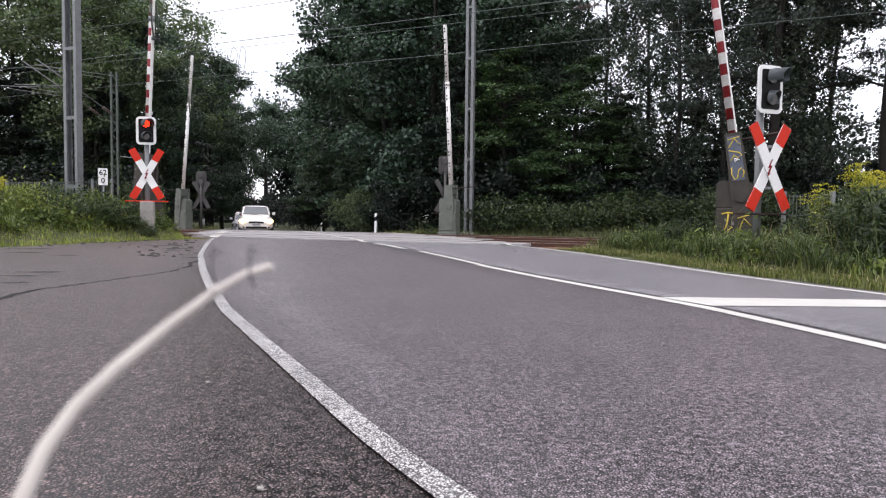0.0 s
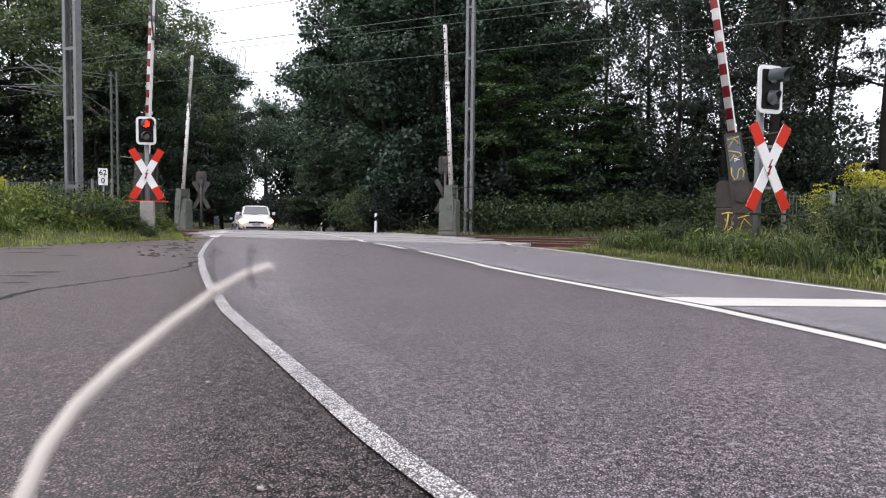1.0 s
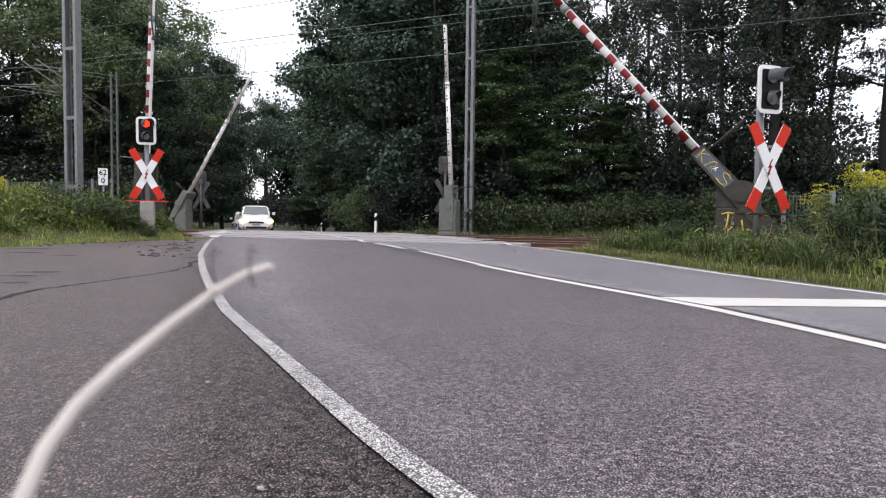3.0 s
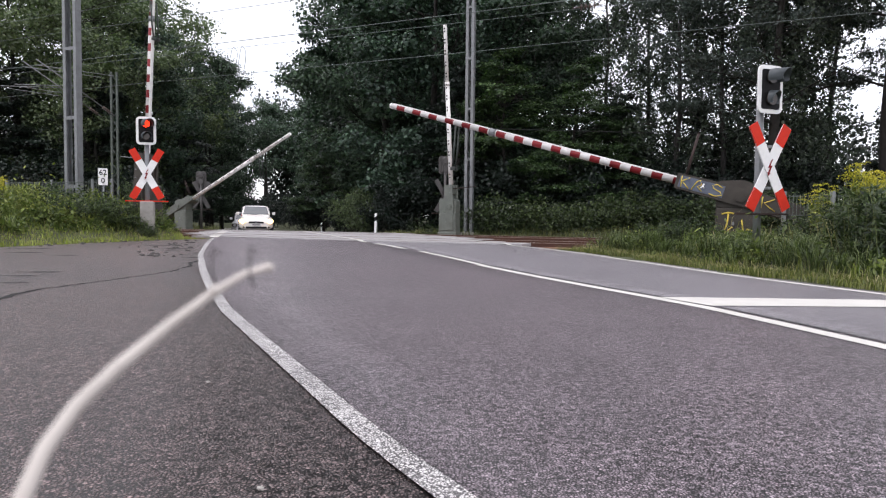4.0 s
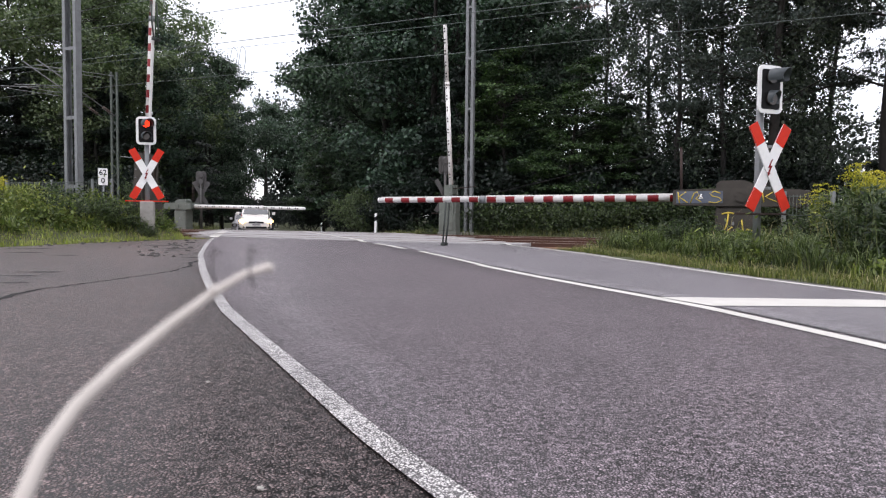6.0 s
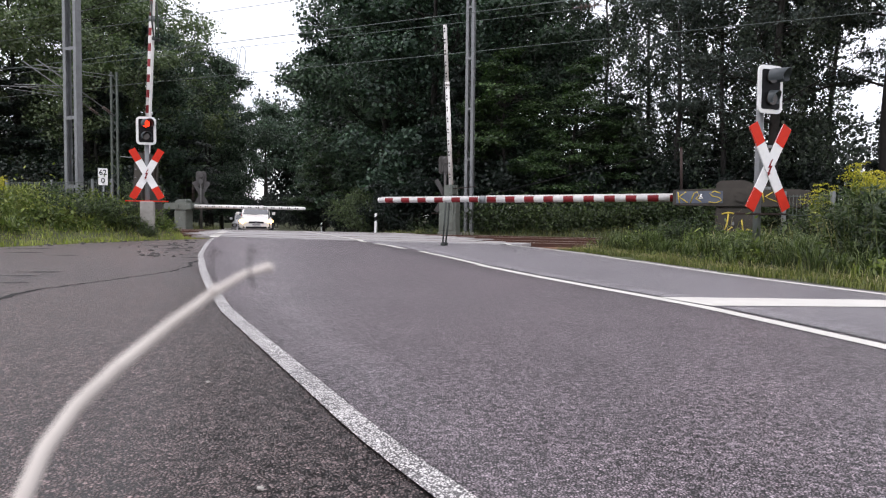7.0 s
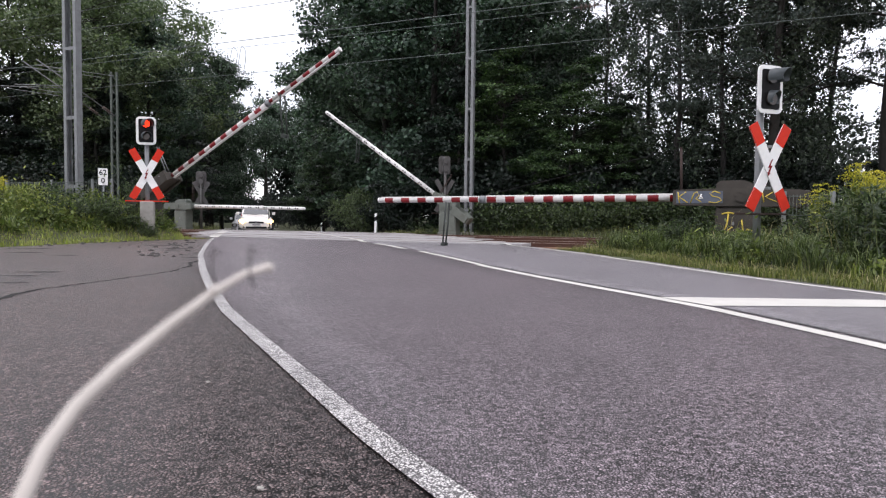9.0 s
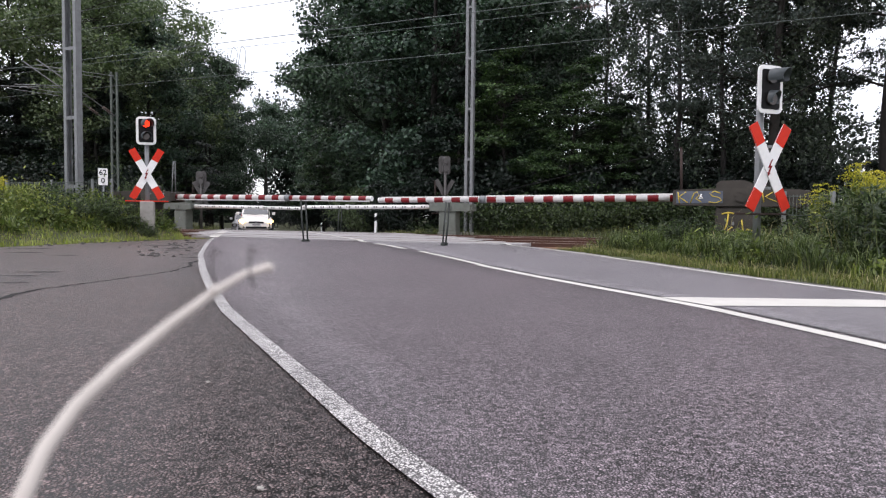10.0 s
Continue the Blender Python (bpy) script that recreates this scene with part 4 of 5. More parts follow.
# ---- vehicles ----
def loft(stations, n=20, power=3.2):
    """A closed hull from stations (y, half width, bottom, top)."""
    bm = bmesh.new()
    rings = []
    for y, w, z0, z1 in stations:
        ring = []
        for k in range(n):
            a = 2 * math.pi * k / n
            c, s = math.cos(a), math.sin(a)
            ring.append(bm.verts.new((w * math.copysign(abs(c) ** (2 / power), c), y, (z0 + z1) / 2 + (z1 - z0) / 2 * math.copysign(abs(s) ** (2 / power), s))))
        rings.append(ring)
    for r0, r1 in zip(rings, rings[1:]):
        for k in range(n):
            bm.faces.new((r0[k], r0[(k + 1) % n], r1[(k + 1) % n], r1[k])).smooth = True
    bm.faces.new(rings[0][::-1])
    bm.faces.new(rings[-1])
    bmesh.ops.recalc_face_normals(bm, faces=bm.faces[:])
    return bm


def slab(corners, lift):
    """A thin sheet from four corners, with a little thickness along its normal."""
    bm = bmesh.new()
    c = [Vector(p) for p in corners]
    nrm = (c[1] - c[0]).cross(c[3] - c[0]).normalized() * lift
    a = [bm.verts.new(p) for p in c]
    b = [bm.verts.new(p + nrm) for p in c]
    bm.faces.new(a)
    bm.faces.new(b)
    for i in range(4):
        bm.faces.new((a[i], a[(i + 1) % 4], b[(i + 1) % 4], b[i]))
    bmesh.ops.recalc_face_normals(bm, faces=bm.faces[:])
    return bm


def car(m, paint, label, lights):
    """A compact hatchback; its nose is at local y = 0 and points to -y."""
    root = thing("car", m, label, "car", "cars on the road")
    body = part("body", loft([(0.0, 0.58, 0.32, 0.6), (0.06, 0.72, 0.24, 0.7), (0.25, 0.81, 0.2, 0.78), (0.7, 0.84, 0.2, 0.88), (1.05, 0.85, 0.2, 0.96), (2.0, 0.86, 0.2, 1.0), (3.2, 0.86, 0.2, 1.02), (3.8, 0.82, 0.24, 1.0), (4.0, 0.7, 0.34, 0.9)]), paint, root)
    part("cabin", loft([(0.85, 0.66, 0.86, 0.92), (1.2, 0.70, 0.86, 1.14), (1.7, 0.68, 0.86, 1.42), (2.3, 0.67, 0.86, 1.47), (3.2, 0.65, 0.86, 1.43), (3.75, 0.64, 0.86, 1.2), (3.95, 0.6, 0.86, 0.95)], 20, 5.0), paint, root)
    part("windscreen", slab([(-0.62, 0.98, 1.0), (0.62, 0.98, 1.0), (0.53, 1.58, 1.385), (-0.53, 1.58, 1.385)], 0.03), M_CARGLASS, root)
    part("rear_window", slab([(0.55, 3.86, 1.05), (-0.55, 3.86, 1.05), (-0.5, 3.45, 1.36), (0.5, 3.45, 1.36)], 0.04), M_CARGLASS, root)
    for s in (-1, 1):
        part("side_window", boxed(min(s * 0.64, s * 0.705), 1.45, 1.02, max(s * 0.64, s * 0.705), 3.3, 1.33, bevel=0.02), M_CARGLASS, root)
        lamp = part("headlight", loft([(-0.09, 0.08, 0.59, 0.72), (-0.05, 0.17, 0.56, 0.765), (0.2, 0.17, 0.56, 0.77)], 16), M_HEADRIM if lights else M_LAMP_OFF, root, "glowing headlight" if lights else "")
        lamp.location = (s * 0.66, 0.0, 0)
        part("bulb", rod((0, -0.105, 0.655), (0, -0.06, 0.655), 0.08, 14), M_HEAD if lights else M_STEEL, lamp)
        part("tail_light", boxed(s * 0.66 - 0.07, 3.9, 0.72, s * 0.66 + 0.07, 3.98, 0.98, bevel=0.02), M_RED, root)
        mir = part("mirror", boxed(s * 0.89 - 0.08, 1.2, 0.98, s * 0.89 + 0.08, 1.32, 1.12, bevel=0.03), paint, root)
        part("mirror_arm", boxed(min(s * 0.74, s * 0.88), 1.24, 0.98, max(s * 0.74, s * 0.88), 1.3, 1.02), M_PLASTIC, mir)
        for y in (0.75, 3.2):
            w = part("wheel", rod((s * 0.66, y, 0.31), (s * 0.85, y, 0.31), 0.31, 20), M_TYRE, root)
            part("rim", rod((s * 0.85, y, 0.31), (s * 0.862, y, 0.31), 0.2, 16), M_STEEL, w)
        part("fog_light", rod((s * 0.6, -0.0, 0.36), (s * 0.6, 0.1, 0.36), 0.05, 10), M_LAMP_OFF, root)
    part("grille", boxed(-0.36, -0.035, 0.55, 0.36, 0.05, 0.65, bevel=0.015), M_PLASTIC, root)
    part("badge", boxed(-0.05, -0.05, 0.6, 0.05, -0.03, 0.67, bevel=0.01), M_STEEL, root)
    part("air_intake", boxed(-0.5, -0.03, 0.3, 0.5, 0.06, 0.4, bevel=0.02), M_PLASTIC, root)
    plate_ob = part("number_plate", boxed(-0.26, -0.06, 0.435, 0.26, -0.03, 0.535, bevel=0.005), M_WHITE, root)
    part("plate_bars", boxed(-0.2, -0.065, 0.465, 0.2, -0.059, 0.505), M_BLACK, plate_ob)
    for s in (-1, 1):
        bm = bmesh.new()
        tube(bm, [(s * 0.1, 0.92, 1.0), (s * 0.1 - 0.5, 1.0, 1.03)], 0.012, 5)
        part("wiper", bm, M_PLASTIC, root)
    return root


def road_pose(x, y, yaw):
    return pose(x, y, fall(across(x, y)) - 0.005, 0, 0, yaw)


WHITE_CAR = car(road_pose(-9.25, 33.0, 16.5), M_CARWHITE, "white compact hatchback waiting with lit headlights", True)
car(road_pose(-12.0, 40.6, 16.5), M_CARGREY, "pale silver hatchback waiting behind another car", False)
SILVER = car(road_pose(-31.9, 90.0, -160), M_CARGREY, "pale silver hatchback driving away round the bend", False)
DARK_CAR = car(road_pose(-27.6, 90.0, -160), M_CARDARK, "dark grey hatchback driving away round the bend", False)


# ---- trees ----
def branch(bm, p, d, length, r, rng, depth, tips):
    pts, rad = [Vector(p)], [r]
    d = Vector(d).normalized()
    steps = 4
    for i in range(steps):
        d = (d + Vector((rng.uniform(-1, 1), rng.uniform(-1, 1), rng.uniform(-0.4, 0.7))) * 0.16).normalized()
        pts.append(pts[-1] + d * length / steps)
        rad.append(r * (1 - 0.7 * (i + 1) / steps))
    tube(bm, pts, rad, 7 if depth == 0 else 5)
    tips += pts[2:]
    if depth < 2:
        for i in range(3 if depth else 2):
            q = pts[rng.randint(2, steps)]
            nd = (d + Vector((rng.uniform(-1, 1), rng.uniform(-1, 1), rng.uniform(-0.3, 0.6))) * 0.9).normalized()
            branch(bm, q, nd, length * rng.uniform(0.5, 0.7), r * 0.45, rng, depth + 1, tips)


def crown(tips, axis, count, size, nr, shape):
    """Leaves in boughs of many small sprays, each kind of tree in its own way."""
    if shape == "airy":  # hanging strings of small leaves
        m = count // 40
        top = tips[nr.integers(0, len(tips), m)] + nr.normal(0, 0.3, (m, 3))
        long = nr.uniform(0.5, 1.9, m)
        pick = nr.integers(0, m, count)
        f = nr.uniform(0, 1, count)
        pos = top[pick] + nr.normal(0, 1, (count, 3)) * np.array([0.1, 0.1, 0.05])
        pos[:, 2] -= f * long[pick]
        return leaves("crown", pos, size, nr, 0.6, 0.75)
    boughs, subs, flat, rise = {"round": (150, 15, 0.62, 0.45), "tier": (120, 11, 0.2, 1.3), "pine": (120, 13, 0.24, 0.3)}[shape]
    reach = np.linalg.norm((tips - axis)[:, :2], axis=1)
    odds = (0.6 + reach) ** 0.8
    mid = tips[nr.choice(len(tips), boughs, p=odds / odds.sum())]
    wide = nr.uniform(0.65, 1.35, boughs) * {"round": 1.05, "tier": 0.85, "pine": 0.95}[shape]
    d = nr.normal(size=(boughs * subs, 3))
    d /= np.linalg.norm(d, axis=1)[:, None]
    own = np.repeat(np.arange(boughs), subs)
    sub = mid[own] + d * wide[own][:, None] * nr.uniform(0.45, 1.08, (len(own), 1)) * np.array([1, 1, flat])
    pick = nr.integers(0, len(sub), count)
    loose = nr.normal(0, 1, (count, 3)) * np.array([0.24, 0.24, 0.15 if shape == "round" else 0.06])
    pos = sub[pick] + loose
    if shape == "tier":  # spray ends hang
        pos[:, 2] -= 0.16 * np.linalg.norm((pos - mid[own[pick]])[:, :2], axis=1) ** 2
    face = d[pick] * 0.55 + np.array([0, 0, rise]) + nr.normal(0, 0.42, (count, 3))
    return leaves("crown", pos, size, nr, 0.3, 0.75 if shape != "pine" else 0.3, None if shape == "pine" else face)


def make_tree(seed, height, radius, low, leaf, size, count, bark, label, shape="round", name="broadleaf_tree", start=1):
    rng = random.Random(seed)
    nr = np.random.default_rng(seed)
    root = thing(name, pose(0, 0, 0), label, "tree", "trees of the wood")
    bm = bmesh.new()
    tips = []
    r0 = height * (0.006 if shape == "airy" else 0.014) + 0.03
    top = height * 0.93
    trunk = [Vector((0, 0, -0.4)), Vector((0, 0, 0.5))]
    while trunk[-1].z < top:
        t = trunk[-1]
        trunk.append(Vector((t.x + rng.uniform(-0.13, 0.13), t.y + rng.uniform(-0.13, 0.13), t.z + height * (0.09 if shape != "tier" else 0.06))))
    tube(bm, trunk, [r0 * 1.5] + [r0 * max(0.08, 1 - 0.95 * p.z / height) for p in trunk[1:]], 9)
    for p in trunk[2:]:
        if p.z < low * 0.8:
            continue
        f = (p.z - low) / max(0.1, height - low)
        if shape == "pine":
            reach, rise = radius * (1.0 if f < 0.75 else 2.2 * (1.2 - f)), 0.12
        elif shape == "tier":
            reach, rise = radius * max(0.12, 1.02 - f) ** 0.75, 0.1
        else:
            reach, rise = radius * max(0.25, math.sqrt(max(0.0, 1 - (2 * f - 0.85) ** 2 * 0.8))), 0.35
        for k in range(4):
            a = rng.uniform(0, 2 * math.pi)
            branch(bm, p + Vector((0, 0, rng.uniform(-0.5, 0.5))), (math.cos(a), math.sin(a), rise + rng.uniform(-0.2, 0.3)), reach * rng.uniform(0.6, 0.95), r0 * 0.17, rng, start, tips)
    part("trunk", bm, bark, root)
    tips = np.array([tuple(t) for t in tips])
    tips = tips[tips[:, 2] > max(0.6, low - 0.6)]
    link("crown", crown(tips, np.zeros(3), count, size, nr, shape), leaf, root)
    return root


def make_bush(seed, height, radius, leaf, size, count, label, name="bush", low=0.05, category="bush"):
    rng = random.Random(seed)
    nr = np.random.default_rng(seed)
    root = thing(name, pose(0, 0, 0), label, category, name.replace("_", " ") + " growth at the edge of the wood")
    bm = bmesh.new()
    tips = []
    for k in range(9):
        a = rng.uniform(0, 6.28)
        branch(bm, (rng.uniform(-0.2, 0.2) * radius, rng.uniform(-0.2, 0.2) * radius, -0.1), (math.cos(a) * 0.8, math.sin(a) * 0.8, rng.uniform(0.5, 1.3) * height / max(radius, 0.3)), math.hypot(height, radius) * rng.uniform(0.6, 0.85), 0.02, rng, 1, tips)
    tagged(part("stalk_tuft", bm, M_BARK, root), kind="stuff")
    tips = np.array([tuple(t) for t in tips])
    which = nr.integers(0, len(tips), count)
    pos = tips[which] + nr.normal(0, 1, (count, 3)) * np.array([0.16, 0.16, 0.13]) * (0.6 + 0.4 * radius)
    pos = pos[pos[:, 2] > low]
    tagged(link("foliage", leaves("foliage", pos, size, nr, 0.1, 0.65), leaf, root), kind="stuff")
    return root


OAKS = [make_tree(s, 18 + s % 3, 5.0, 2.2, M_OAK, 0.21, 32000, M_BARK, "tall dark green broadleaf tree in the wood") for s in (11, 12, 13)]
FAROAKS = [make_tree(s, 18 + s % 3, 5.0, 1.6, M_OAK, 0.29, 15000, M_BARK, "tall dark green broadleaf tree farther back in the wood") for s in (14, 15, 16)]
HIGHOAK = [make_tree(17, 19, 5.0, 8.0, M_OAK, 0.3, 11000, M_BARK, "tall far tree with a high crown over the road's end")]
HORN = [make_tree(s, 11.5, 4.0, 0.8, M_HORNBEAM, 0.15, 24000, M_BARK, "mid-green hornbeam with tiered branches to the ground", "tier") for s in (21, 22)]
# young trees whose leaf colour already holds the canopy's shade
SHADE = [make_tree(s, 11.5, 4.0, 1.0, M_UNDER, 0.2, 17000, M_BARK, "young tree below the canopy, leaves coloured dark for shade", "tier") for s in (24, 25)]
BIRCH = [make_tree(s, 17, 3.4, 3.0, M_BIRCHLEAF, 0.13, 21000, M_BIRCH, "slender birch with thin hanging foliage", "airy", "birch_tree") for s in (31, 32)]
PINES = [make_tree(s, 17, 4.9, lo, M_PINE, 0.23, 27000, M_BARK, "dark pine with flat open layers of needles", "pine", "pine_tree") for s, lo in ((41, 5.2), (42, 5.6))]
PALE = [make_tree(51, 15, 4.2, 1.5, M_LIGHTLEAF, 0.18, 20000, M_BARK, "pale green tree at the wood's edge, lightened for haze")]


def plant(stock, used, k, x, y, scale, yaw):
    src = stock[k % len(stock)]
    m = pose(x, y, ground_z(x, y), 0, 0, yaw)
    if src.name not in used:
        used.add(src.name)
        src.matrix_basis = m
        src.scale = (scale,) * 3
        return src
    ob = copy_thing(src, m)
    ob.scale = (scale,) * 3
    return ob


used = set()
rng = random.Random(77)
# stock, x, y, scale
wood_right = (
    (OAKS, -3.6, 41.5, 0.95), (OAKS, -0.5, 35.5, 1.0), (OAKS, 2.6, 33.8, 0.9), (OAKS, 6.2, 36.5, 0.62), (SHADE, 11.8, 32.0, 0.4),
    (HORN, 2.7, 29.3, 0.7), (HORN, 5.3, 28.4, 0.66), (SHADE, 0.6, 31.0, 0.75), (SHADE, 7.6, 29.4, 0.52), (HORN, 7.2, 27.6, 0.46), (SHADE, 10.4, 28.0, 0.5),
    (BIRCH, 9.3, 27.0, 0.95), (BIRCH, 12.7, 25.4, 1.0), (BIRCH, 15.2, 26.6, 1.0), (BIRCH, 14.0, 28.6, 1.05), (BIRCH, 11.0, 26.0, 0.95), (BIRCH, 7.5, 31.5, 0.85), (BIRCH, 9.7, 31.0, 0.95), (SHADE, 8.3, 31.8, 0.62),
    (PINES, 11.6, 23.6, 0.84), (SHADE, 9.4, 32.0, 0.45), (SHADE, 13.0, 30.5, 0.45), (SHADE, 15.6, 29.5, 0.5), (OAKS, 3.0, 40.0, 0.95), (OAKS, -3.0, 45.0, 1.0), (PINES, 15.0, 22.8, 1.0), (SHADE, 14.6, 27.0, 0.42), (SHADE, 17.4, 26.0, 0.42),
)
wood_back = (
    (FAROAKS, 1.5, 42.0, 1.0), (FAROAKS, 3.4, 44.0, 1.0), (FAROAKS, -6.5, 52.0, 0.95), (FAROAKS, -2.0, 50.0, 1.0), (FAROAKS, 4.6, 38.0, 0.85),
    (FAROAKS, -10.0, 64.0, 0.9), (FAROAKS, -13.5, 78.0, 0.85), (HORN, -5.6, 47.5, 0.7), (HORN, -10.4, 58.0, 0.8), (FAROAKS, -16.0, 90.0, 0.85), (FAROAKS, -22.0, 112.0, 1.0), (HIGHOAK, -29.5, 110.0, 1.0), (HIGHOAK, -26.2, 99.0, 0.9), (FAROAKS, -41.0, 118.0, 0.95),
)
wood_left = (
    (OAKS, -18.4, 52.0, 0.6), (OAKS, -19.8, 57.0, 0.78), (PALE, -29.0, 41.5, 1.05), (FAROAKS, -28.0, 50.0, 0.95), (SHADE, -30.0, 40.0, 0.8),
    (OAKS, -17.6, 40.0, 0.64), (PALE, -22.2, 42.0, 1.05), (PALE, -25.5, 40.0, 1.05), (PALE, -22.0, 52.0, 1.15), (PALE, -20.2, 37.6, 0.86), (PALE, -19.6, 46.0, 1.0),
    (SHADE, -19.0, 36.8, 0.72), (SHADE, -23.5, 37.5, 0.75), (SHADE, -27.0, 39.0, 0.8), (FAROAKS, -25.5, 67.0, 0.78), (FAROAKS, -31.0, 88.0, 0.9), (FAROAKS, -28.4, 78.0, 0.84), (FAROAKS, -37.0, 102.0, 0.95),
    (SHADE, -17.0, 43.2, 0.6), (OAKS, -20.6, 62.0, 0.72), (FAROAKS, -40.0, 112.0, 0.7), (FAROAKS, -24.0, 47.0, 0.85),
)
turn = collections.Counter()
for stock, x, y, sc in wood_right + wood_back + wood_left:
    k = turn[stock[0].name]
    turn[stock[0].name] += 1
    plant(stock, used, k, x, y, sc * rng.uniform(0.96, 1.04), rng.uniform(0, 360))


def woods_belt(seed, line, depth, height, count, size, label):
    """Far woodland, too far off to count its trees."""
    nr = np.random.default_rng(seed)
    (x0, y0), (x1, y1) = line
    f = nr.uniform(0, 1, count)
    cl = nr.uniform(0, 1, (400, 3))
    pick = nr.integers(0, 400, count)
    base = cl[pick]
    top = height * (0.75 + 0.25 * np.sin(base[:, 0] * 37) * np.cos(base[:, 0] * 11))
    d = np.array([x1 - x0, y1 - y0])
    side = np.array([-d[1], d[0]]) / np.linalg.norm(d)
    xy = np.array([x0, y0]) + base[:, :1] * d + side * ((base[:, 1:2] - 0.5) * depth) + nr.normal(0, 1.1, (count, 2))
    z = base[:, 2] * top + nr.normal(0, 0.6, count) - 0.8
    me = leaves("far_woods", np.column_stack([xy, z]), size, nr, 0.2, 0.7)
    # leaf colour is darkened to stand for shade deep in the wood
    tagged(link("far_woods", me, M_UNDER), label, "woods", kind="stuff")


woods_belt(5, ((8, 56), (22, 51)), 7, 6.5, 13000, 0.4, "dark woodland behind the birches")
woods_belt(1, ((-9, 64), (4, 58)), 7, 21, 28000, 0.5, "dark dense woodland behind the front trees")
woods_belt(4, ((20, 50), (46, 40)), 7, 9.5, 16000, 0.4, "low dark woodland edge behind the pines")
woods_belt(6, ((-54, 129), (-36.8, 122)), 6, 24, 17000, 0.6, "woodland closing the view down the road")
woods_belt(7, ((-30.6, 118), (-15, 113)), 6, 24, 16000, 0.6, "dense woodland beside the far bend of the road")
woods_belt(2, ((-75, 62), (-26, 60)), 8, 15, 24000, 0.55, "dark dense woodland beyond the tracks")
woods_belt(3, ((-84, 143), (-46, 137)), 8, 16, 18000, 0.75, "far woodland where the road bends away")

# ---- undergrowth ----
BRAMBLE = [make_bush(s, 0.9, 1.0, M_SHRUB, 0.095, 2400, "tangled bramble bush at the wood's edge", "bramble") for s in (61, 62)]
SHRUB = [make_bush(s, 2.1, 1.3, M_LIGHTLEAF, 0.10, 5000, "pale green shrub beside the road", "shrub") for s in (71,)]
DARKBUSH = [make_bush(s, 2.4, 1.6, M_UNDER, 0.17, 3600, "undergrowth bush below the trees, leaves coloured dark for shade", "undergrowth_bush") for s in (81, 82)]
k = 0
for u in np.arange(-9.0, 9.0, 0.95):
    for n0 in (24.4, 25.6):
        p = un(u + rng.uniform(-0.4, 0.4), n0 + rng.uniform(-0.4, 0.4))
        if p.x > along(RIGHT_EDGE, p.y) + 2.2 and abs(p.x - 0.97) + abs(p.y - 25.5) > 0.9:
            plant(BRAMBLE, used, k, p.x, p.y, rng.uniform(0.7, 1.15), rng.uniform(0, 360))
            k += 1
for k, (x, y, s) in enumerate(((-4.5, 35.6, 0.95), (-4.9, 37.4, 0.95), (-3.9, 38.0, 0.9), (-13.9, 31.8, 0.75), (-15.0, 33.5, 0.9))):
    plant(SHRUB, used, k, x, y, s, rng.uniform(0, 360))
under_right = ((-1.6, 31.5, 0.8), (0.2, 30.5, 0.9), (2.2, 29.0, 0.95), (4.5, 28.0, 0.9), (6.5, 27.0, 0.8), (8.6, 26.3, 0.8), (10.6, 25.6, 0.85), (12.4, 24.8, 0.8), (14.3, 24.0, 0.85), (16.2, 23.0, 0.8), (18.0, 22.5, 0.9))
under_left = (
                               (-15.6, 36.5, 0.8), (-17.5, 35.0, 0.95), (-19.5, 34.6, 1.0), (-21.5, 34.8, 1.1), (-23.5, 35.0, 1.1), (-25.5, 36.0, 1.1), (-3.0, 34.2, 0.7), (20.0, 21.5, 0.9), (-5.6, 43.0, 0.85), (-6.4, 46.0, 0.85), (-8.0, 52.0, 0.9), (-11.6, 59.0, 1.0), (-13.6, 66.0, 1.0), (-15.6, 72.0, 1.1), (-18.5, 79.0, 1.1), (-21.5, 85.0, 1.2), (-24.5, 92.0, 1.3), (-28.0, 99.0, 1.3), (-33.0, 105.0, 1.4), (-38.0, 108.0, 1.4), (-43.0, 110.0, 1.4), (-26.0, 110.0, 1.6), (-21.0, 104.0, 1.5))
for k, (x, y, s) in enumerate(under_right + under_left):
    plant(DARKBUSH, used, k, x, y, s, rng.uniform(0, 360))


